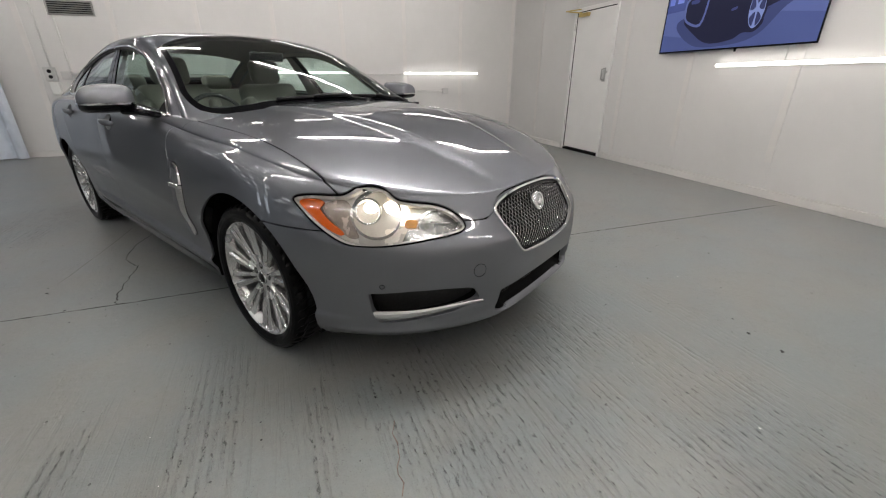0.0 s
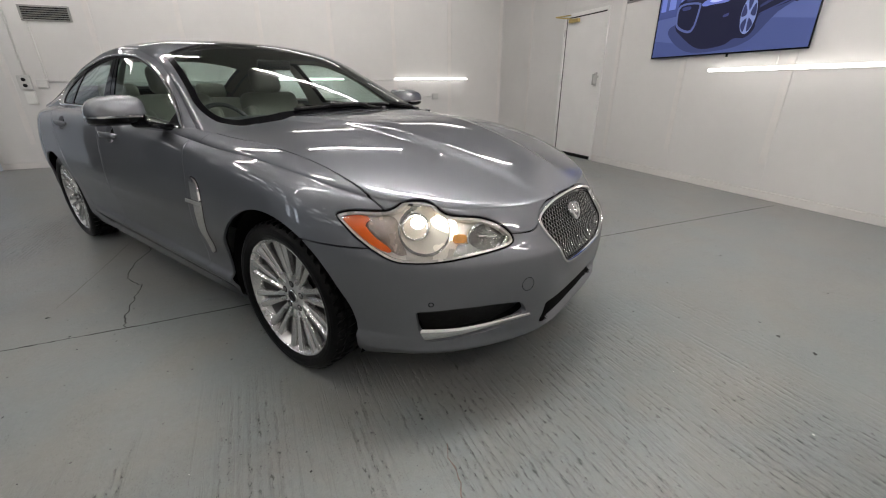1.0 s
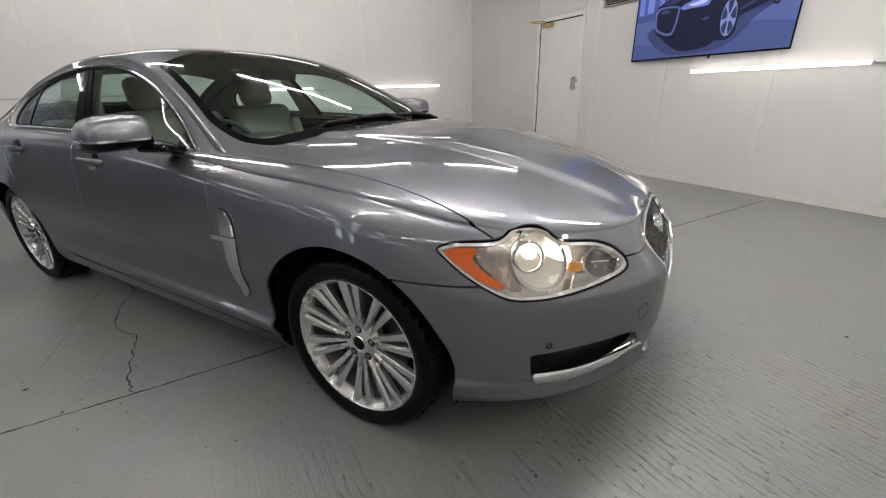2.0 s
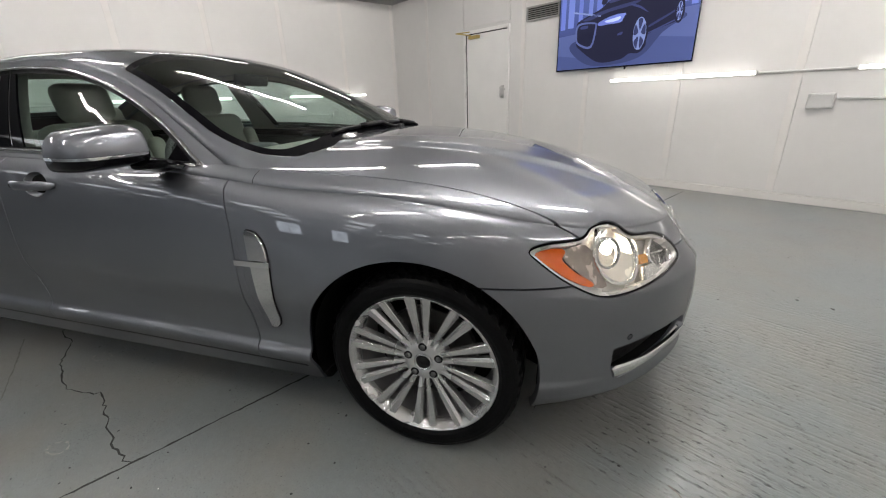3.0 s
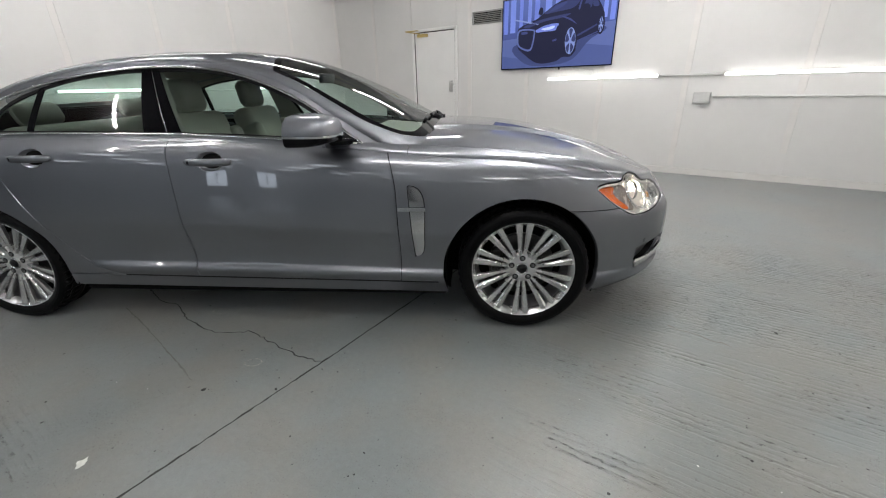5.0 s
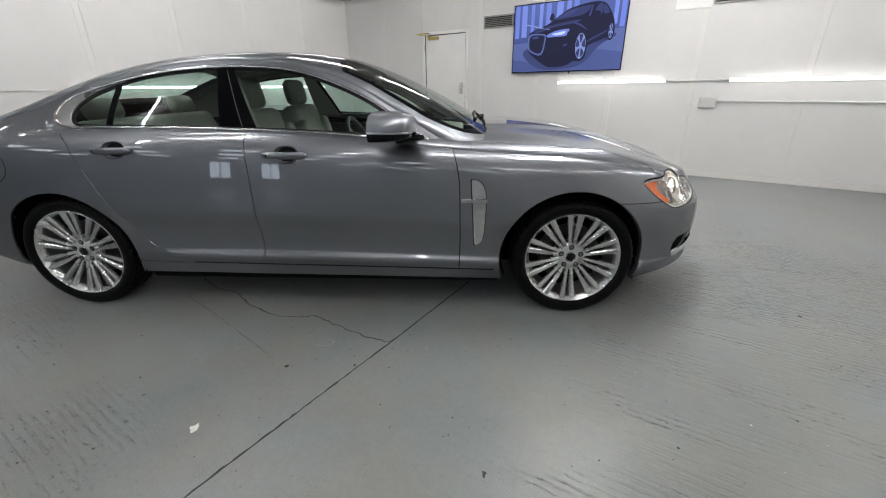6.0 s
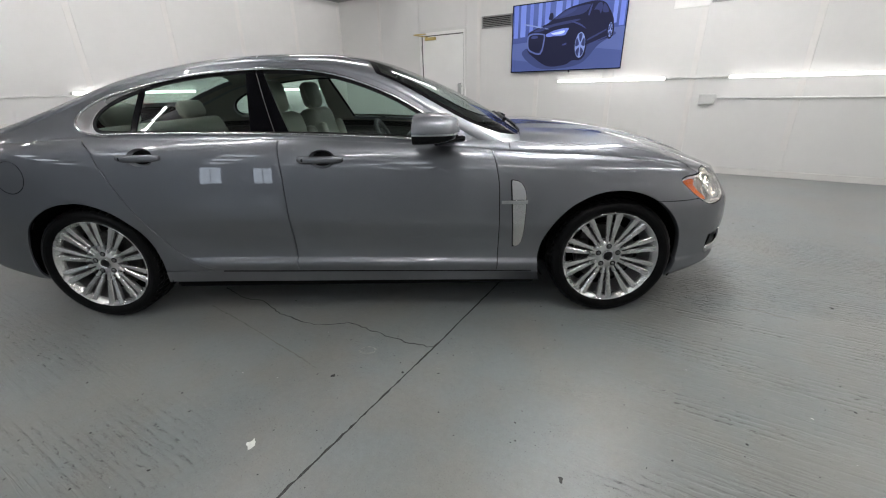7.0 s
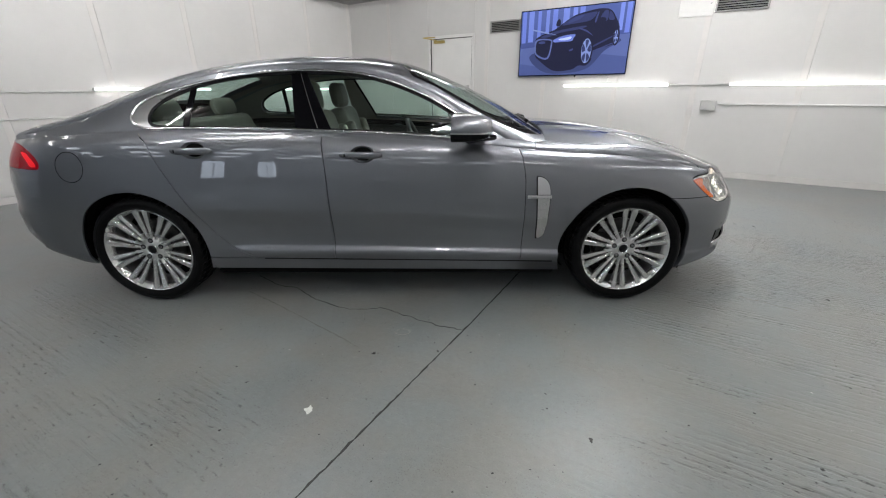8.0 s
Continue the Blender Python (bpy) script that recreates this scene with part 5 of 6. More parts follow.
skin("roof", both(join(cut_all(ROOF, neg(windscreen), neg(rear_screen), neg(boot), lambda v: np.where(v[:, 0] > -1.6, -0.003 - screen_over(v), -1.0)), FOOT)), M_PAINT, car, "", 0)
skin("boot_lid", both(clip(ROOF, grow(boot, -GAP))), M_PAINT, car)
# dark sheet added under the boot lid's gap, to keep it dark
skin("boot_gap_backing", both(lift(clip(ROOF, grow(boot, 0.03)), -0.01)), M_DARK, car, "", 0)
clear_part = all_of(grow(half_screen, -0.026), grow(screen_top, -0.035), grow(screen_corner, -0.03))
skin("windscreen", both(clip(ROOF, clear_part)), M_SCREENGLASS, car, "clear windscreen", 0)
skin("windscreen_border", both(lift(cut_all(ROOF, grow(windscreen, -0.001), neg(clear_part)), 0.0)), M_GLOSSBLACK, car, "black border of the windscreen", 0)
skin("rear_window", both(clip(ROOF, grow(rear_screen, -0.002))), M_GLASS, car, "tinted rear window", 0)

# ---- dark inner shell added behind the panel gaps, to keep them dark
lamp_hole = grow(all_of(lamp, front_only), 0.002)
SHELL = cut_all(join(LOWER, cut_all(TOP, before_cowl)), neg(holes), neg(lamp_hole), neg(grow(all_of(grille_hole, lambda v: 0.5 - v[:, 0]), 0.02)), neg(TAILLAMP))
skin("inner_shell", both(lift(SHELL, -0.02)), M_DARK, car, "", 0)


# ---- wheels
def ring(profile, n=72, side=-1, wave=None):
    """Turns a profile of (radius, outwards) round the axle."""
    v, f, m = [], [], len(profile)
    for i in range(n):
        a = 2 * math.pi * i / n
        for j, (r, w) in enumerate(profile):
            rr = r + (wave(i, j) if wave else 0)
            v.append((rr * math.sin(a), side * w, rr * math.cos(a)))
    for i in range(n):
        for j in range(m - 1):
            p, q = i * m + j, ((i + 1) % n) * m + j
            f.append((p, q, q + 1, p + 1) if side > 0 else (p + 1, q + 1, q, p))
    return v, f


def spoke_mesh(side, sign):
    """One spoke of a pair: a ridged bar that widens and leans away from its twin towards the rim."""
    v, f = [], []
    for t in np.linspace(0, 1, 9):
        r = 0.066 + (0.255 - 0.066) * t
        mid = sign * (0.0105 + 0.0175 * t)
        wide = 0.0075 + 0.0105 * t
        face = 0.067 + 0.028 * t
        deep = 0.024 - 0.004 * t
        for o, w in ((-wide * 1.12, face - deep), (-wide, face - (0.008 if sign > 0 else 0.004)), (-wide * 0.86, face - (0.0065 if sign > 0 else 0.0015)), (-sign * wide * 0.42, face), (wide * 0.86, face - (0.0015 if sign > 0 else 0.0065)), (wide, face - (0.004 if sign > 0 else 0.008)), (wide * 1.12, face - deep)):
            v.append((mid + o, side * w, r))
    for i in range(8):
        for j in range(6):
            p = i * 7 + j
            f.append((p, p + 1, p + 8, p + 7))
    me = mesh_of("spoke", v, f, M_ALLOY, None, False)
    bm = bmesh.new()
    bm.from_mesh(me)
    bmesh.ops.recalc_face_normals(bm, faces=bm.faces)
    bm.to_mesh(me)
    bm.free()
    return me


def wheel_meshes(side):
    def tread(i, j):
        outer = 7 <= j <= 16
        if not outer:
            return 0.0
        if j in (9, 13):
            return -0.011
        k = (i + (1 if j > 11 else 0)) % 3
        return -0.009 if k == 0 and j not in (11, 12) else 0.0

    tyre = [(0.258, 0.094), (0.266, 0.103), (0.276, 0.111), (0.29, 0.1165), (0.304, 0.117), (0.317, 0.112), (0.327, 0.103), (0.3345, 0.093), (0.337, 0.078), (0.3375, 0.055), (0.3378, 0.04), (0.338, 0.012), (0.338, -0.012), (0.3378, -0.04), (0.3375, -0.055), (0.337, -0.078), (0.3345, -0.093), (0.326, -0.105), (0.3, -0.118), (0.262, -0.1)]
    rim = [(0.262, 0.094), (0.2655, 0.099), (0.2645, 0.103), (0.2615, 0.1032), (0.258, 0.0965), (0.25, 0.088), (0.2435, 0.08), (0.24, 0.06)]
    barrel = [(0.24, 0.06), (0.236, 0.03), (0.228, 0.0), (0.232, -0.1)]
    hub = [(0.09, 0.02), (0.088, 0.042), (0.084, 0.05), (0.078, 0.055), (0.073, 0.061), (0.066, 0.0655), (0.05, 0.066), (0.036, 0.067), (0.034, 0.063), (0.0, 0.063)]
    cap = [(0.0335, 0.06), (0.0335, 0.072), (0.031, 0.0745), (0.027, 0.074), (0.026, 0.072), (0.001, 0.073)]
    disc = [(0.08, -0.002), (0.08, 0.006), (0.172, 0.006), (0.174, 0.004), (0.174, -0.02), (0.08, -0.02)]
    # dark disc closes the wheel and stands for the shade inside it
    back = [(0.232, -0.06), (0.02, -0.06)]
    made = {}
    for name, prof, m, n, wv in (("tyre", tyre, M_RUBBER, 144, tread), ("rim", rim, M_ALLOY, 96, None), ("barrel", barrel, M_BARREL, 96, None), ("hub", hub, M_ALLOY, 40, None), ("cap", cap, M_CHROME, 32, None), ("disc", disc, M_BRAKESHADED, 48, None), ("back", back, M_DARK, 40, None)):
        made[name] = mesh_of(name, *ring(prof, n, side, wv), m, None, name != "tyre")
    return made


def add_wheel(hx, side):
    made = wheel_meshes(side)
    w = part("wheel", made["rim"], M_ALLOY, car, "silver multi-spoke alloy wheel")
    w.matrix_local = pose(hx, side * 0.802, HUB_Z + 0.002)
    for name, key in (("tyre", "tyre"), ("hub", "hub"), ("centre_cap", "cap"), ("brake_disc", "disc"), ("back_plate", "back"), ("rim_barrel", "barrel")):
        part(name, made[key], M_ALLOY, w, {"tyre": "black low-profile tyre with blocky tread", "brake_disc": "grey steel brake disc"}.get(name, ""))
    pairs = [spoke_mesh(side, s) for s in (-1, 1)]
    for k in range(10):
        for me in pairs:
            part("spoke", me, M_ALLOY, w).matrix_local = pose(0, 0, 0, 0, 36 * k, 0)
    bm = bmesh.new()
    rod(bm, (0, side * 0.058, 0.0575), (0, side * 0.0705, 0.0575), 0.0098, 6)
    nut = part("wheel_nut", smooth_all(bm), M_NUT, w)
    # black disc on the hub stands for the shaded pocket round a nut
    bm = bmesh.new()
    rod(bm, (0, side * 0.0655, 0.0575), (0, side * 0.0672, 0.0575), 0.0155, 16)
    pocket = part("nut_shade", bm, M_BLACK, w)
    for k in range(1, 5):
        part("wheel_nut", nut.data, M_NUT, w).matrix_local = pose(0, 0, 0, 0, 72 * k, 0)
        part("nut_shade", pocket.data, M_BLACK, w).matrix_local = pose(0, 0, 0, 0, 72 * k, 0)
    part("cap_emblem", smooth_all(rod(bmesh.new(), (0, side * 0.071, 0), (0, side * 0.0745, 0), 0.0225, 24)), M_BLACK, w, "dark round emblem")
    cal = bmesh.new()
    box(cal, -0.16, -0.1, *sorted((side * -0.03, side * 0.03)), -0.08, 0.09, bevel=0.012)
    part("brake_caliper", cal, M_BRAKESHADED, w)


for hx in (0.0, -WHEELBASE):
    for side in (-1, 1):
        add_wheel(hx, side)
        v, f = [], []
        for i, a in enumerate(np.linspace(-0.12 * math.pi, 1.12 * math.pi, 40)):
            x = hx + (ARCH_R + 0.016) * math.cos(a)
            edge = 0.9 if -2.9 < x < 0 else 0.952 * (1 - (x / 0.945) ** 2.3) ** (1 / 2.3) - 0.055 if x > 0 else 0.94 * (1 - ((-x - 2.9) / 1.1) ** 3) ** (1 / 3) - 0.05
            for y, r in ((edge, ARCH_R + 0.016), (edge - 0.025, ARCH_R + 0.02), (0.6, ARCH_R + 0.02), (0.55, 0.1)):
                v.append((hx + r * math.cos(a), side * y, max(HUB_Z + r * math.sin(a), (0.19 if math.cos(a) > 0 else 0.24) + (0.03 if hx < -1 else 0))))
        for i in range(39):
            for j in range(3):
                p = i * 4 + j
                f.append((p, p + 1, p + 5, p + 4))
        part("wheel_arch_liner", mesh_of("liner", v, f, M_DARK), M_DARK, car)

under = bmesh.new()
box(under, -2.55, -0.4, -0.835, 0.835, 0.155, 0.3, bevel=0.02)
box(under, 0.42, 0.74, -0.55, 0.55, 0.18, 0.28, bevel=0.02)
box(under, -3.8, -3.3, -0.68, 0.68, 0.26, 0.4, bevel=0.03)
box(under, -3.4, 0.5, -0.55, 0.55, 0.17, 0.36, bevel=0.02)
part("underbody", under, M_DARK, car)
for s in (-1, 1):
    flap = bmesh.new()
    box(flap, 0.375, 0.388, *sorted((s * 0.7, s * 0.83)), 0.2, 0.32, bevel=0.004)
    part("mud_flap", flap, M_BLACK, car)

# ---- headlamps
LENS = weld(join(cut_all(LOWER, lamp, front_only), cut_all(TOP, lamp, front_only)))


def flank_x(q, z):
    """The place on the nose corner where x - |y| is q, at height z."""
    lo, hi = 0.0, math.pi / 2
    for _ in range(40):
        a = (lo + hi) / 2
        zb, zt = float(bottom_z(nose_x(0.0) * math.sin(a) ** (2 / FRONT_POW))), float(shoulder_z(nose_x(1.0) * math.sin(a) ** (2 / FRONT_POW)))
        v = min(max((z - zb) / (zt - zb), 0), 1)
        x, y = float(nose_x(v)) * math.sin(a) ** (2 / FRONT_POW), WIDE * float(end_shape(v)) * math.cos(a) ** (2 / FRONT_POW)
        x += float(nose_more(y)) * float(step(0.1, 0.5, a))
        lo, hi = (a, hi) if x - y + SET < q else (lo, a)
    return Vector((x, -y, z))


def dish(m, profile, n=40):
    """Turns a profile of (radius, forwards) round the x axis of the pose m."""
    v, f, k = [], [], len(profile)
    for i in range(n):
        a = 2 * math.pi * i / n
        v += [m @ Vector((w, r * math.sin(a), r * math.cos(a))) for r, w in profile]
    for i in range(n):
        for j in range(k - 1):
            p, q = i * k + j, ((i + 1) % n) * k + j
            f.append((p, p + 1, q + 1, q))
    return v, f


def flip_y(vf):
    v, f = vf
    return [(x, -y, z) for x, y, z in v], [tuple(reversed(q)) for q in f]


def oval(q, z, a, b, n=28):
    return [(q + a * math.cos(t), z + b * math.sin(t)) for t in np.linspace(0, 2 * math.pi, n, endpoint=False)]


def lamp_piece(poly, d, smooth=1):
    return lift(clip(LENS, qz(outline(poly, smooth))), -d)


def lamp_band(poly, width, d):
    f = qz(np.array(poly))
    return lift(cut_all(LENS, f, neg(grow(f, -width))), -d)


MAIN, INNER = oval(-0.082, 0.712, 0.132, 0.081), oval(0.245, 0.674, 0.115, 0.05)
AIM = flank_x(-0.125, 0.72) + Vector((-0.012, 0.012, -0.004))
# disc colour is pale and warm for the bulb's light on it
M_DISC = mat("lit reflector disc", (0.92, 0.87, 0.78), 0.25, metal=0.3, var=0.05)
M_INNERDISC = mat("grey inner reflector", (0.3, 0.3, 0.29), 0.22, metal=0.8, var=0.25, scale=25)
M_RIBBED = mat("ribbed side reflector", (0.42, 0.36, 0.32), 0.25, metal=0.5, var=0.25, scale=30, bump=0.002, bscale=60)
for s in (-1, 1):
    side = (lambda k: k) if s < 0 else mirror
    fy = (lambda k: k) if s < 0 else flip_y
    head = skin("headlamp", side(lift(cut_all(LENS, neg(grow(lamp, -0.0035))), -0.001)), M_GLOSSBLACK, car, "lit clear-lens headlamp with amber corner", 0.05)
    skin("lamp_back", side(lift(LENS, -0.042)), M_LAMPCHROME, head, "bright reflector bowl", 0)
    skin("bezel", side(lift(cut_all(LENS, grow(lamp, -0.003), neg(grow(lamp, -0.011))), -0.008)), M_LAMPCHROME, head, "", 0.03)
    skin("lens", side(lift(clip(LENS, grow(lamp, -0.004)), 0.002)), M_LENS, head, "clear lens cover", 0)
    skin("amber_reflector", side(lamp_piece([(-0.478, 0.756), (-0.42, 0.765), (-0.354, 0.762), (-0.345, 0.75), (-0.372, 0.732), (-0.323, 0.692), (-0.262, 0.662), (-0.25, 0.645), (-0.285, 0.648), (-0.36, 0.675), (-0.42, 0.71), (-0.46, 0.735)], 0.012, 2)), M_AMBER, head, "orange corner reflector", 0.01)
    skin("side_reflector", side(lamp_piece([(-0.335, 0.757), (-0.24, 0.765), (-0.205, 0.735), (-0.2, 0.68), (-0.18, 0.64), (-0.235, 0.64), (-0.30, 0.685), (-0.355, 0.73)], 0.02, 3)), M_RIBBED, head, "ribbed brownish reflector", 0.012)
    skin("amber_reflector", side(lamp_piece([(0.064, 0.695), (0.135, 0.69), (0.131, 0.664), (0.06, 0.668)], 0.02)), M_PALEAMBER, head, "small orange reflector", 0.012)
    skin("lamp_step", side(lamp_piece([(0.078, 0.66), (0.137, 0.659), (0.165, 0.645), (0.19, 0.63), (0.04, 0.622)], 0.012)), M_SATIN, head, "", 0.02)
    skin("main_disc", side(lamp_piece(MAIN, 0.03)), M_DISC, head, "large warm-lit reflector disc", 0)
    skin("main_ring", side(lamp_band(MAIN, 0.009, 0.012)), M_SATIN, head, "", 0.02)
    skin("inner_disc", side(lamp_piece(INNER, 0.034)), M_INNERDISC, head, "small round reflector", 0)
    skin("inner_ring", side(lamp_band(INNER, 0.008, 0.014)), M_SATIN, head, "", 0.02)
    skin("inner_rib", side(lamp_piece([(0.19, 0.684), (0.31, 0.674), (0.31, 0.669), (0.19, 0.679)], 0.026)), M_LAMPCHROME, head, "", 0.006)
    mp = Matrix.Translation(AIM) @ pose(0, 0, 0, 0, -14, -48)
    part("projector_ring", mesh_of("projector_ring", *fy(dish(mp, [(0.05, -0.03), (0.049, 0.002), (0.045, 0.006), (0.041, 0.002), (0.039, -0.012)])), M_SATIN), M_SATIN, head)
    part("projector", mesh_of("projector", *fy(dish(mp, [(0.04 * math.cos(a), -0.014 + 0.02 * math.sin(a)) for a in np.linspace(0, math.pi / 2, 8)])), M_LENS), M_LENS, head, "glass projector lens")
    mb = mp @ pose(0.0, 0.006, 0.0)
    part("bulb", mesh_of("bulb", *fy(dish(mb, [(0.032 * math.cos(a), -0.024 + 0.014 * math.sin(a)) for a in np.linspace(0, math.pi / 2, 6)])), M_BULB), M_BULB, head, "glowing lamp")
    mb = Matrix.Translation(flank_x(0.01, 0.695) + Vector((-0.026, 0.024, 0))) @ pose(0, 0, 0, 0, -14, -48)
    part("bulb_glint", mesh_of("bulb_glint", *fy(dish(mb, [(0.056, -0.008), (0.03, 0.0), (0.0, 0.001)])), M_BULBGLINT), M_BULBGLINT, head, "glowing patch for the bulb reflection")

# ---- grille and intakes


def nose_at(y, z):
    """x of the nose surface over half-width and height."""
    v = min(max((z - 0.205) / 0.53, 0), 1)
    c = min(abs(y) / (WIDE * float(end_shape(v))), 1.0) ** (FRONT_POW / 2)
    return float(nose_x(v)) * math.sin(math.acos(c)) ** (2 / FRONT_POW) + float(nose_more(y))


grille = skin("grille", both(lift(cut_all(join(LOWER, TOP), grow(grille_hole, 0.003), neg(grow(grille_hole, -0.004)), lambda v: 0.6 - v[:, 0]), 0.006)), M_CHROME, car, "upright chrome mesh grille with round emblem", 0.02)
skin("grille_lip", both(lift(cut_all(join(LOWER, TOP), grow(grille_hole, -0.0045), neg(grow(grille_hole, -0.014)), lambda v: 0.6 - v[:, 0]), -0.006)), M_GLOSSBLACK, grille, "", 0.015)
hole2d = inside(GRILLE)


def wires(hole, y0, y1, z0, z1, pitch, lean, radius, back, over):
    """Crossing wires inside a line on the nose, bent so that they weave over one another."""
    bm = bmesh.new()
    for sgn in (-1, 1):
        c = y0 - (z1 - z0) / lean
        while c < y1 + (z1 - z0) / lean:
            run = []
            for t in np.linspace(0, 1, 40):
                z = z0 + (z1 - z0) * t
                y = c + sgn * (z - (z0 + z1) / 2) / lean
                if hole(np.array([[y, z]]))[0] < -0.006:
                    run.append(Vector((nose_at(y, z) - back + sgn * over, y, z)))
                elif len(run) > 1:
                    break
                else:
                    run = []
            if len(run) > 1:
                prev = None
                for i, p in enumerate(run):
                    d = (run[min(i + 1, len(run) - 1)] - run[max(i - 1, 0)]).normalized()
                    u = Vector((1, 0, 0))
                    w = d.cross(u).normalized()
                    cur = [bm.verts.new(p + q) for q in (w * radius, u * radius * 0.9, -w * radius, -u * radius * 0.9)]
                    if prev:
                        for k in range(4):
                            bm.faces.new((prev[k], prev[(k + 1) % 4], cur[(k + 1) % 4], cur[k]))
                    prev = cur
            c += pitch
    return smooth_all(bm)


part("grille_mesh", wires(hole2d, -0.29, 0.29, 0.46, 0.745, 0.0225, 1.2, 0.002, 0.012, 0.0014), M_MESHCHROME, grille, "woven chrome wire mesh")
gb = bmesh.new()
gb.faces.new([gb.verts.new((nose_at(y, min(z, 0.705)) - 0.055, y, min(z, 0.705))) for y, z in GRILLE])
part("grille_back", gb, M_DARK, grille)
mb = Matrix.Translation((nose_at(0, 0.655) + 0.0, 0, 0.655)) @ pose(0, 0, 0, 0, -14, 0)
part("emblem", mesh_of("emblem", *dish(mb, [(0.041, -0.01), (0.041, 0.01), (0.038, 0.014), (0.033, 0.013), (0.031, 0.009)]), M_CHROME), M_CHROME, grille, "round chrome emblem")
part("emblem_disc", mesh_of("emblem_disc", *dish(mb, [(0.032, 0.008), (0.02, 0.009), (0.0, 0.0095)]), M_STEEL), M_STEEL, grille)
bm = bmesh.new()
bmesh.ops.create_icosphere(bm, subdivisions=2, radius=1.0, matrix=mb @ Matrix.Translation((0.011, 0, -0.002)) @ Matrix.Diagonal((0.007, 0.016, 0.02, 1)))
part("emblem_relief", smooth_all(bm), M_CHROME, grille)

skin("intake_wall", both(lift(cut_all(LOWER, grow(lower_intake, 0.008), neg(grow(lower_intake, 0.001)), lambda v: 0.5 - v[:, 0]), -0.004)), M_DARK, car, "", 0.08)
pair("intake_wall", lift(cut_all(LOWER, grow(side_intake, 0.008), neg(grow(side_intake, 0.001))), -0.004), M_DARK, car, "", 0.065)
M_MESHBLACK = mat("black intake mesh", (0.01, 0.01, 0.01), 0.5, var=0.3, scale=30, bump=0.003, bscale=70)
skin("lower_intake", both(lift(cut_all(LOWER, grow(lower_intake, 0.05), lambda v: 0.5 - v[:, 0]), -0.075)), M_MESHBLACK, car, "black mesh in the lower intake", 0)
part("intake_mesh", wires(inside(LOWER_INTAKE), -0.36, 0.36, 0.23, 0.39, 0.03, 1.2, 0.003, 0.065, 0.001), M_BLACK, car)
SIDE = cut_all(LOWER, grow(side_intake, 0.012))
pair("side_intake", lift(SIDE, -0.06), M_MESHBLACK, car, "black mesh in the side intake", 0)
BLADE = np.array([(-0.133, 0.347), (0.08, 0.345), (0.285, 0.353), (0.40, 0.357), (0.483, 0.353), (0.483, 0.343), (0.344, 0.336), (0.162, 0.318), (0.048, 0.303), (-0.06, 0.292), (-0.1, 0.289)])
blade = all_of(qz(BLADE), lambda v: 0.3 - v[:, 0])
blade_top = curve((-0.14, 0.347), (0.08, 0.345), (0.285, 0.353), (0.40, 0.357), (0.49, 0.353))
blade_low = curve((-0.14, 0.289), (-0.06, 0.292), (0.048, 0.303), (0.162, 0.318), (0.344, 0.336), (0.49, 0.343))
bv, bn, bt = lift(clip(FLANK, blade), 0.003)
bq = bv[:, 0] - np.abs(bv[:, 1]) + SET
bu = np.clip((bv[:, 2] - (blade_top(bq) + blade_low(bq)) / 2) / ((blade_top(bq) - blade_low(bq)) / 2 + 1e-6), -1, 1)
bv = bv + bn * (0.008 * (1 - bu**2))[:, None]
bn = bn + np.stack([0 * bu, 0 * bu, 0.75 * bu], -1)
bn /= np.linalg.norm(bn, axis=1, keepdims=True)
pair("intake_blade", (bv, bn, bt), M_CHROME, car, "bright chrome intake blade", 0.02)
sensor_at = flank_x(-0.071, 0.454)
SKIN_TREE = BVHTree.FromPolygons([Vector(p) for p in LOWER[0]], [tuple(int(k) for k in t) for t in LOWER[2]])


def ring_groove(name, centre, out, r, width, parent, material, label="", n=56):
    """A thin round groove that lies on the body's skin."""
    out = Vector(out).normalized()
    u = out.cross(Vector((0, 0, 1))).normalized()
    w = u.cross(out)
    v, f = [], []
    for k in range(n):
        a = 2 * math.pi * k / n
        for rr in (r - width, r + width):
            at = Vector(centre) + rr * (math.cos(a) * u + math.sin(a) * w) + out * 0.2
            hit, normal, _, _ = SKIN_TREE.ray_cast(at, -out)
            v.append(hit + out * 0.0012)
    for k in range(n):
        p, q = 2 * k, 2 * ((k + 1) % n)
        f.append((p, p + 1, q + 1, q))
    return part(name, mesh_of(name, v, f, material), material, parent, label)


ring_groove("tow_cover", (nose_at(-0.432, 0.483), -0.432 - SET, 0.483), (0.89, -0.45, 0.08), 0.026, 0.0009, bumper, M_GLOSSBLACK)
ring_groove("parking_sensor", tuple(sensor_at), (0.65, -0.76, 0), 0.0085, 0.0014, bumper, M_GLOSSBLACK)

# ---- mirrors


def mirror_body(s):
    v, f = [], []
    n, m = 28, 14
    for i in range(m):
        t = i / (m - 1)
        grow_t = max(0.0, 1 - (1 - t) ** 3.0) ** 0.34 if t else 0.0
        for j in range(n):
            a = 2 * math.pi * j / n
            c, d = math.cos(a), math.sin(a)
            y = 0.118 * grow_t * abs(c) ** 0.44 * (1 if c > 0 else -1)
            z = (0.082 - 0.02 * max(c, 0) ** 2 if d > 0 else 0.056) * grow_t * abs(d) ** (0.6 if d > 0 else 0.38) * (1 if d > 0 else -1)
            x = 0.2 * (1 - t) - 0.02 * (y / 0.118)
            z = z + 0.006 * (1 - t) - 0.012 * max(y / 0.118, 0) * (1 if z > 0 else 0)
            v.append((x, s * (y + 0.04 * (1 - t)) * 1.0, z))
    for i in range(m - 1):
        for j in range(n):
            p, q = i * n + j, i * n + (j + 1) % n
            f.append((p, q, q + n, p + n))
    return v, f


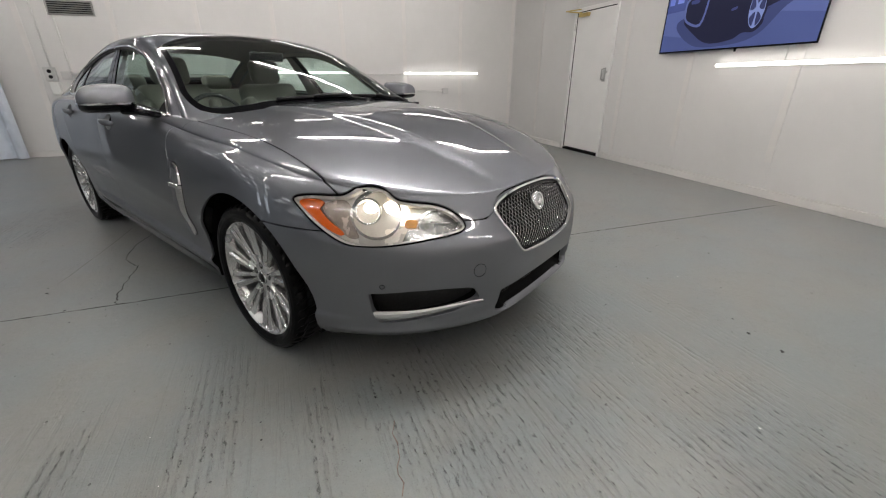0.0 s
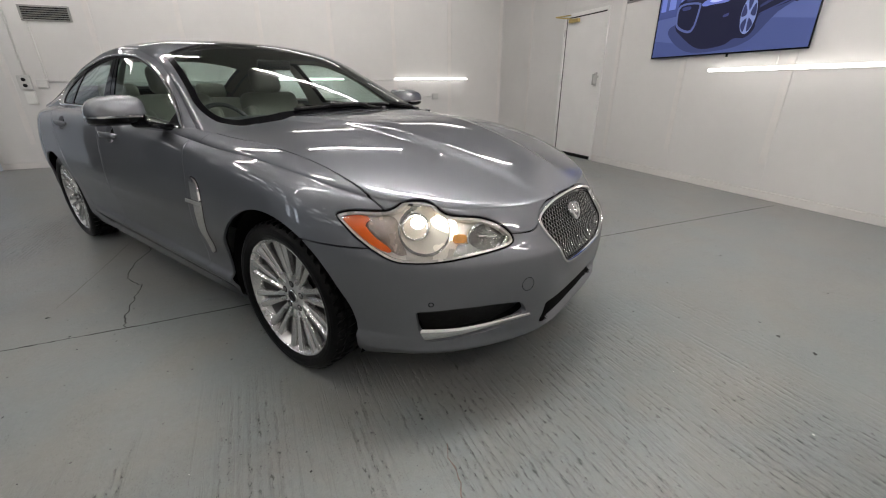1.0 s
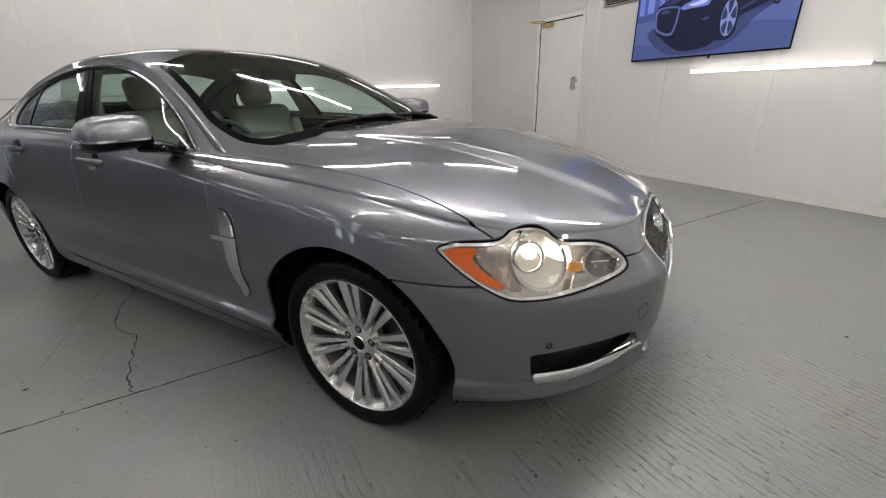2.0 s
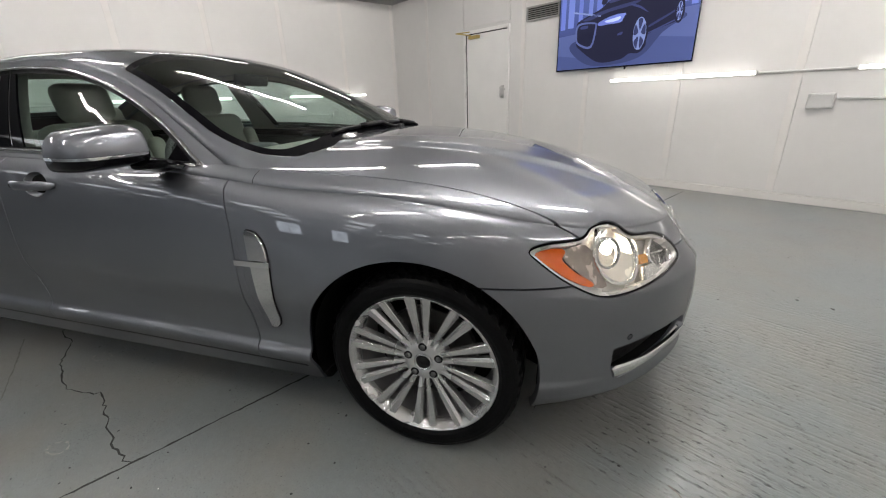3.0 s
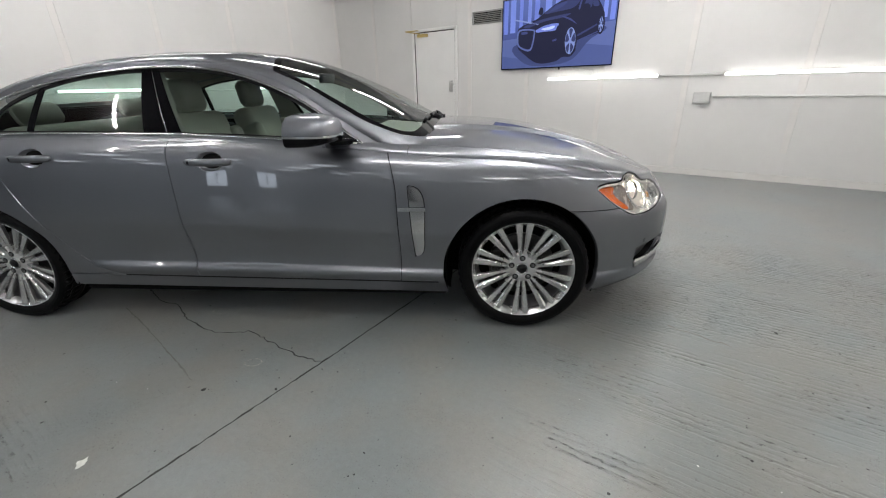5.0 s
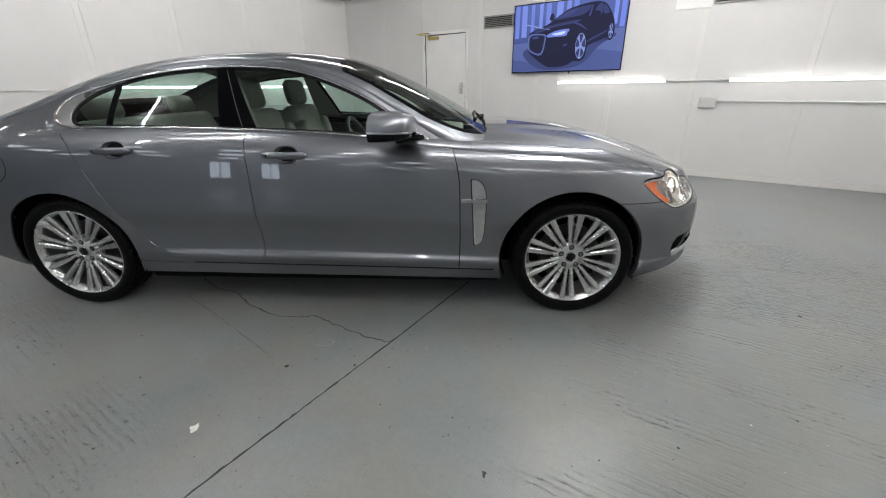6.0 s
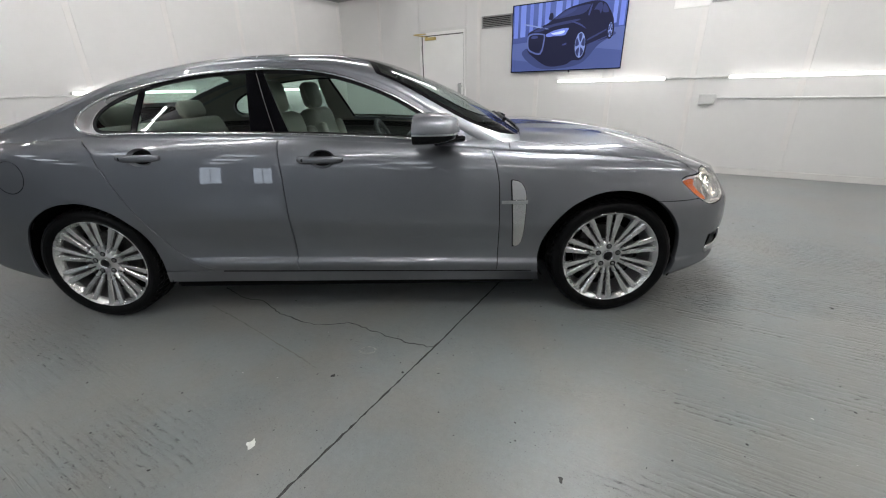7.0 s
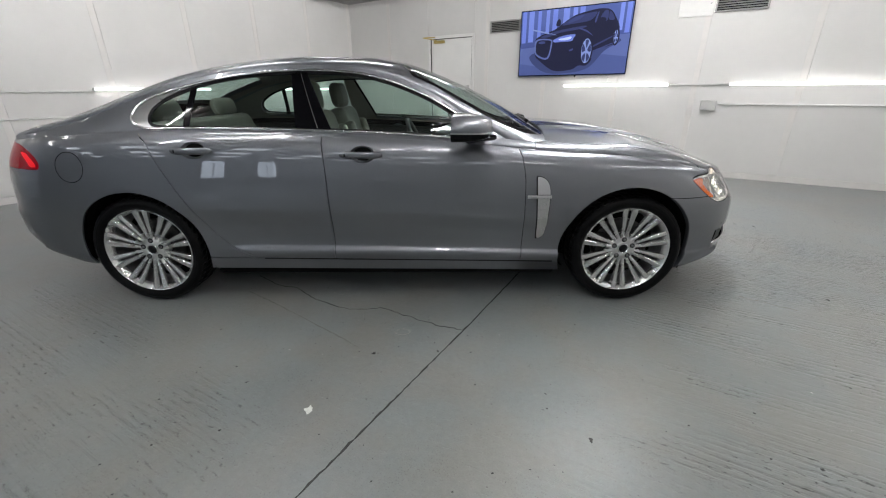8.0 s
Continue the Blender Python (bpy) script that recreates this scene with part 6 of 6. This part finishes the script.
for s in (-1, 1):
    v, f = mirror_body(s)
    at = Vector((-1.045, s * 1.005, 1.055))
    v = np.array(v)
    tri = np.array([(a, b, c) for a, b, c, d in f] + [(a, c, d) for a, b, c, d in f])
    grid = v.reshape(14, 28, 3)
    nn = np.cross(np.gradient(grid, axis=0), np.roll(grid, -1, 1) - np.roll(grid, 1, 1)).reshape(-1, 3)
    nn[:28] = (1.0, 0.0, 0.0)
    nn *= np.where((nn * (v - np.array((0.02, 0, 0)))).sum(1) < 0, -1.0, 1.0)[:, None]
    nn /= np.linalg.norm(nn, axis=1, keepdims=True) + 1e-12
    S = orient(v + np.array(at), nn, tri)
    mir = skin("door_mirror", clip(S, lambda q: at.z - 0.002 - q[:, 2]), M_PAINT, car, "grey door mirror with chrome strip and black base", 0.004)
    skin("mirror_strip", lift(cut_all(S, lambda q: q[:, 2] - (at.z - 0.0025), lambda q: at.z - 0.011 - q[:, 2]), 0.001), M_CHROME, mir, "chrome lower strip", 0.003)
    skin("mirror_base", clip(S, lambda q: q[:, 2] - (at.z - 0.011)), M_GLOSSBLACK, mir, "black lower shell", 0)
    bm = bmesh.new()
    w = []
    for j in range(28):
        w.append(bm.verts.new(v[13 * 28 + j] * np.array((1, 0.97, 0.97)) + np.array(at) + np.array((0.006, 0, 0))))
    bm.faces.new(w)
    part("mirror_glass", bm, M_CHROME, mir, "mirror glass")
    bm = bmesh.new()
    box(bm, -0.055, 0.055, -0.09, 0.07, -0.016, 0.014, bevel=0.012)
    bmesh.ops.transform(bm, matrix=Matrix.Translation((-0.9, s * 0.895, 0.995)) @ pose(0, 0, 0, s * 12, 0, s * -28), verts=bm.verts)
    part("mirror_arm", bm, M_GLOSSBLACK, mir)
    # black sail panel at the window's front corner
    skin("sail_panel", (lambda k: k if s < 0 else mirror(k))(lift(cut_all(GLASS, lambda q: -0.97 - q[:, 0] + 0.4 * (q[:, 2] - 1.0)), 0.004)), M_GLOSSBLACK, mir, "", 0.004)

# ---- door handles and their cups


def flank_y(x, z):
    v = (z - float(bottom_z(x))) / (float(shoulder_z(x)) - float(bottom_z(x)))
    return WIDE * float(side_shape(v))


def handle(x0, x1, z, doors):
    mid = (x0 + x1) / 2 + 0.006
    cup = lambda v: np.hypot((v[:, 0] - mid) / 1.5, v[:, 2] - z) - 0.046
    c = clip(LOWER, cup)
    d = np.hypot((c[0][:, 0] - mid) / 1.5, c[0][:, 2] - z) / 0.046
    depth = 0.04 * np.clip(1 - d**3.0, 0, 1)
    vv = c[0] + np.stack([0 * d, depth + 0.0, 0 * d], -1)
    nn = c[1] + np.stack([(c[0][:, 0] - mid) * -30, 0 * d, (c[0][:, 2] - z) * -46], -1) * np.clip(d, 0, 1)[:, None]
    nn /= np.linalg.norm(nn, axis=1, keepdims=True)
    bowl = (vv, nn, c[2])
    for s, door in zip((-1, 1), doors):
        skin("handle_cup", bowl if s < 0 else mirror(bowl), M_PAINT, door, "", 0)
        bm = bmesh.new()
        prev = None
        for t in np.linspace(0, 1, 15):
            x = x0 + (x1 - x0) * t
            y = -flank_y(x, z) - 0.007 - 0.022 * math.sin(math.pi * t) ** 0.5
            h = 0.0185 * (1 - abs(2 * t - 1) ** 8 * 0.45)
            cur = []
            for k in range(10):
                a = 2 * math.pi * k / 10
                cur.append(bm.verts.new((x, (y + 0.010 * math.sin(a)) * -s, z + h * math.cos(a))))
            if prev:
                for k in range(10):
                    bm.faces.new((prev[k], prev[(k + 1) % 10], cur[(k + 1) % 10], cur[k]))
            else:
                bm.faces.new(cur)
            prev = cur
        bm.faces.new(prev)
        hd = part("handle", smooth_all(bm), M_PAINT, door, "body-coloured bar handle")
        x = x0 + 0.035
        part("lock_cover", box_bm(x - 0.009, x + 0.009, *sorted((s * (flank_y(x, z) + 0.024), s * (flank_y(x, z) + 0.0315))), z - 0.008, z + 0.008, bevel=0.002), M_BLACK, door, "black keyhole cover")


# ---- side vents, flap, badges
VENT = [(-0.622, 0.79), (-0.575, 0.797), (-0.53, 0.785), (-0.502, 0.745), (-0.494, 0.68), (-0.497, 0.58), (-0.503, 0.48), (-0.52, 0.435), (-0.57, 0.42), (-0.585, 0.428), (-0.6, 0.55), (-0.61, 0.68)]
vent_f = xz(outline(VENT, 6))
VS = clip(FLANK, vent_f)
for s in (-1, 1):
    side = (lambda k: k) if s < 0 else mirror
    v_ob = skin("wing_vent", side(lift(cut_all(VS, neg(grow(vent_f, -0.003))), 0.0015)), M_PAINT, car, "tall chrome and silver wing vent", 0.012)
    fin = all_of(lambda v: -0.567 + 0.06 * (0.68 - v[:, 2]) - v[:, 0], grow(vent_f, -0.003))
    # black strip raised along the blade stands for the gap's shade
    skin("vent_shade", side(lift(cut_all(FLANK, grow(fin, 0.006), grow(vent_f, 0.001)), 0.002)), M_BLACK, v_ob, "dark strip for the shaded gap beside the blade", 0.01)
    skin("vent_blade", side(lift(cut_all(FLANK, fin, lambda v: 0.695 - v[:, 2]), 0.012)), M_CHROME, v_ob, "chrome upper blade", 0.014)
    skin("vent_blade", side(lift(cut_all(FLANK, fin, lambda v: v[:, 2] - 0.672), 0.008)), M_SATIN, v_ob, "satin silver lower blade", 0.012)
    skin("vent_bar", side(lift(cut_all(FLANK, lambda v: np.abs(v[:, 2] - 0.683 + 0.01 * 0) - 0.009, lambda v: np.abs(v[:, 0] + 0.558) - 0.068), 0.015)), M_CHROME, v_ob, "chrome cross bar", 0.014)

FLAP = (-3.205, 0.851)
ring_groove("fuel_flap", (FLAP[0], -0.9, FLAP[1]), (-0.1, -0.99, 0.14), 0.084, 0.0016, car, M_GLOSSBLACK, "round fuel flap line")

handle(-1.675, -1.44, 0.918, door_front)
handle(-2.61, -2.385, 0.943, door_rear)

# ---- scuttle, wipers
v, f = [], []
ys = np.linspace(-0.66, 0.66, 45)
for y in ys:
    xs = np.linspace(-1.0, -0.35, 260)
    over = roof_at(xs, np.full_like(xs, y)) - top_at(xs, np.full_like(xs, y))
    meet = float(xs[np.argmin(np.abs(over))])
    top = float(top_at(np.array(meet), np.array(y)))
    for dx, dz in ((0.1, -0.055), (0.055, -0.016), (0.03, -0.013), (0.0, -0.008), (-0.05, -0.004)):
        v.append((meet + dx, y, top + dz))
for i in range(len(ys) - 1):
    for j in range(4):
        p = i * 5 + j
        f.append((p, p + 1, p + 6, p + 5))
part("scuttle", mesh_of("scuttle", v, f, M_DARK), M_DARK, car, "black plastic scuttle panel")


def screen_at(x, y, d=0.0):
    yr = float(rail_y(x))
    c = min(abs(y) / yr, 1) ** (2.2 / 2)
    return Vector((x + d * 0.5, y, float(rail_z(x)) + float(spine_z(x) - rail_z(x)) * math.sin(math.acos(c)) ** (2 / 2.2) + d * 0.85))


def meet_x(y):
    xs = np.linspace(-1.0, -0.35, 260)
    return float(xs[np.argmin(np.abs(roof_at(xs, np.full_like(xs, y)) - top_at(xs, np.full_like(xs, y))))])


def swept(points, r, seg=8):
    """One bent rod through the given places."""
    bm, prev = bmesh.new(), None
    for i, p in enumerate(points):
        d = (points[min(i + 1, len(points) - 1)] - points[max(i - 1, 0)]).normalized()
        u = d.cross(Vector((0.3, 0.2, 1))).normalized()
        w = d.cross(u)
        cur = [bm.verts.new(p + r * (math.cos(2 * math.pi * k / seg) * u + math.sin(2 * math.pi * k / seg) * w)) for k in range(seg)]
        if prev:
            for k in range(seg):
                bm.faces.new((prev[k], prev[(k + 1) % seg], cur[(k + 1) % seg], cur[k]))
        else:
            bm.faces.new(cur)
        prev = cur
    bm.faces.new(prev)
    return smooth_all(bm)


# arms and blades lie along the foot of the screen
for y0, y1 in ((0.2, -0.36), (0.66, 0.16)):
    yf = y0 + 0.04
    foot = Vector((meet_x(yf) + 0.03, yf, float(top_at(np.array(meet_x(yf)), np.array(yf)))))
    wp = part("wiper", swept([foot, foot + Vector((-0.03, -0.08, 0.012))] + [screen_at(meet_x(y) - 0.03, y, 0.016) for y in np.linspace(y0 - 0.1, (y0 + y1) / 2 - 0.05, 5)], 0.011), M_BLACK, car, "black windscreen wiper arm and blade")
    part("wiper_blade", swept([screen_at(meet_x(y) - 0.035, y, 0.008) for y in np.linspace(y0, y1, 12)], 0.009), M_BLACK, wp)
    part("wiper_spindle", smooth_all(rod(bmesh.new(), foot - Vector((0, 0, 0.03)), foot + Vector((0, 0, 0.016)), 0.02, 12)), M_BLACK, wp)

# rounded bright bead round the side windows
HOUSE_TREE = BVHTree.FromPolygons([Vector(p) for p in HOUSE[0]], [tuple(int(k) for k in t) for t in HOUSE[2]])
bead = []
for (x, z), (x0, z0), (x1, z1) in zip(FRAME_LINE, np.roll(FRAME_LINE, 1, 0), np.roll(FRAME_LINE, -1, 0)):
    d = math.hypot(x1 - x0, z1 - z0) + 1e-9
    hit, normal, _, _ = HOUSE_TREE.ray_cast(Vector((x + 0.001 * (z1 - z0) / d, -2.0, z - 0.001 * (x1 - x0) / d)), Vector((0, 1, 0)))
    if hit is not None:
        bead.append(hit + (normal if normal.y < 0 else -normal) * 0.006)
line = np.array([tuple(p) for p in bead])
for _ in range(3):
    line = (np.roll(line, 1, 0) + line * 2 + np.roll(line, -1, 0)) / 4
bead = [Vector(p) for p in line[::2]]
for s in (-1, 1):
    part("window_bead", swept([Vector((p.x, p.y * -s, p.z)) for p in bead + bead[:1]], 0.0072, 10), M_TRIMMETAL, car, "bright chrome bead round the side windows")

# ---- cabin
skin("roof_lining", both(lift(cut_all(ROOF, neg(grow(windscreen, 0.01)), neg(grow(rear_screen, 0.01)), lambda v: v[:, 0] + 0.95, lambda v: -3.2 - v[:, 0]), -0.03)), M_LINER, car, "", 0)
pair("side_lining", lift(cut_all(HOUSE, neg(grow(dlo, 0.004)), lambda v: v[:, 0] + 0.8, lambda v: -3.2 - v[:, 0]), -0.028), M_LINER, car, "", 0)
pair("door_lining", lift(cut_all(LOWER, lambda v: 0.45 - v[:, 2], lambda v: v[:, 2] - 0.86, lambda v: v[:, 0] + 0.75, lambda v: -2.6 - v[:, 0]), -0.11), M_LEATHER, car, "cream door lining", 0)
pair("door_top_lining", lift(cut_all(LOWER, lambda v: 0.855 - v[:, 2], lambda v: v[:, 0] + 0.7, lambda v: -3.0 - v[:, 0]), -0.07), M_DASH, car, "dark door top lining", 0)
pair("pillar_lining", lift(cut_all(GLASS, ahead_of(pillar_back), behind(pillar_front)), -0.04), M_LINER, car, "", 0)


def cushion(x0, x1, y0, y1, z0, z1, r, tilt=0.0):
    bm = bmesh.new()
    box(bm, -(x1 - x0) / 2, (x1 - x0) / 2, -(y1 - y0) / 2, (y1 - y0) / 2, -(z1 - z0) / 2, (z1 - z0) / 2, bevel=r, seg=5)
    bmesh.ops.transform(bm, matrix=Matrix.Translation(((x0 + x1) / 2, (y0 + y1) / 2, (z0 + z1) / 2)) @ pose(0, 0, 0, 0, tilt, 0), verts=bm.verts)
    return smooth_all(bm)


for y in (-0.37, 0.37):
    seat = part("seat", cushion(-1.82, -1.27, y - 0.25, y + 0.25, 0.48, 0.64, 0.06, -6), M_LEATHER, car, "cream leather front seat with headrest")
    part("backrest", cushion(-1.96, -1.81, y - 0.25, y + 0.25, 0.56, 1.13, 0.065, -16), M_LEATHER, seat)
    for o in (-0.225, 0.225):
        part("bolster", cushion(-1.93, -1.75, y + o - 0.045, y + o + 0.045, 0.6, 1.02, 0.04, -16), M_LEATHER, seat)
    part("headrest", cushion(-2.02, -1.92, y - 0.13, y + 0.13, 1.12, 1.31, 0.05, -10), M_LEATHER, seat, "rounded cream headrest")
    bm = bmesh.new()
    for o in (-0.045, 0.045):
        rod(bm, (-1.965, y + o, 1.05), (-1.97, y + o, 1.16), 0.007, 8)
    part("headrest_post", smooth_all(bm), M_CHROME, seat)
bench = part("rear_bench", cushion(-2.75, -2.25, -0.66, 0.66, 0.5, 0.68, 0.06, -5), M_LEATHER, car, "cream leather rear bench with headrests")
part("backrest", cushion(-2.93, -2.77, -0.66, 0.66, 0.6, 1.08, 0.07, -22), M_LEATHER, bench)
for y in (-0.38, 0.38):
    part("headrest", cushion(-3.0, -2.9, y - 0.14, y + 0.14, 1.06, 1.2, 0.05, -18), M_LEATHER, bench)
part("parcel_shelf", box_bm(-3.32, -2.92, -0.62, 0.62, 1.0, 1.03, bevel=0.01), M_DASH, car)
part("cabin_floor", box_bm(-3.0, -0.75, -0.74, 0.74, 0.31, 0.34), M_DASH, car)
dash = part("dashboard", cushion(-1.12, -0.66, -0.72, 0.72, 0.62, 0.955, 0.07, 3), M_DASH, car, "dark dashboard with pale lower panel")
part("dash_top", cushion(-0.98, -0.62, -0.66, 0.66, 0.9, 0.975, 0.03, 5), M_LINER, dash)
part("instrument_hood", cushion(-1.16, -0.95, -0.56, -0.18, 0.9, 1.0, 0.035), M_DASH, dash)
part("centre_console", cushion(-1.8, -1.05, -0.11, 0.11, 0.4, 0.72, 0.04), M_DASH, car)
wheel_m = Matrix.Translation((-1.27, -0.37, 0.9)) @ pose(0, 0, 0, 0, 66, 0)
bm = bmesh.new()
for i in range(40):
    for j in range(8):
        a, b = 2 * math.pi * i / 40, 2 * math.pi * j / 8
        bm.verts.new(wheel_m @ Vector(((0.18 + 0.014 * math.cos(b)) * math.cos(a), (0.18 + 0.014 * math.cos(b)) * math.sin(a), 0.014 * math.sin(b))))
bm.verts.ensure_lookup_table()
for i in range(40):
    for j in range(8):
        bm.faces.new([bm.verts[k] for k in (i * 8 + j, ((i + 1) % 40) * 8 + j, ((i + 1) % 40) * 8 + (j + 1) % 8, i * 8 + (j + 1) % 8)])
sw = part("steering_wheel", smooth_all(bm), M_DASH, car, "dark steering wheel on the driver's side")
bm = bmesh.new()
bmesh.ops.create_icosphere(bm, subdivisions=2, radius=1.0, matrix=wheel_m @ Matrix.Diagonal((0.065, 0.07, 0.03, 1)))
for a in (0.0, 2.4, -2.4):
    rod(bm, wheel_m @ Vector((0, 0, 0)), wheel_m @ Vector((0.175 * math.cos(a + math.pi / 2), 0.175 * math.sin(a + math.pi / 2), 0)), 0.014, 8)
rod(bm, wheel_m @ Vector((0, 0, 0)), (-1.0, -0.37, 0.86), 0.035, 12)
part("wheel_hub", smooth_all(bm), M_DASH, sw)
part("cabin_mirror", cushion(-1.24, -1.21, -0.12, 0.12, 1.27, 1.33, 0.014, 10), M_BLACK, car, "black interior mirror behind the windscreen")
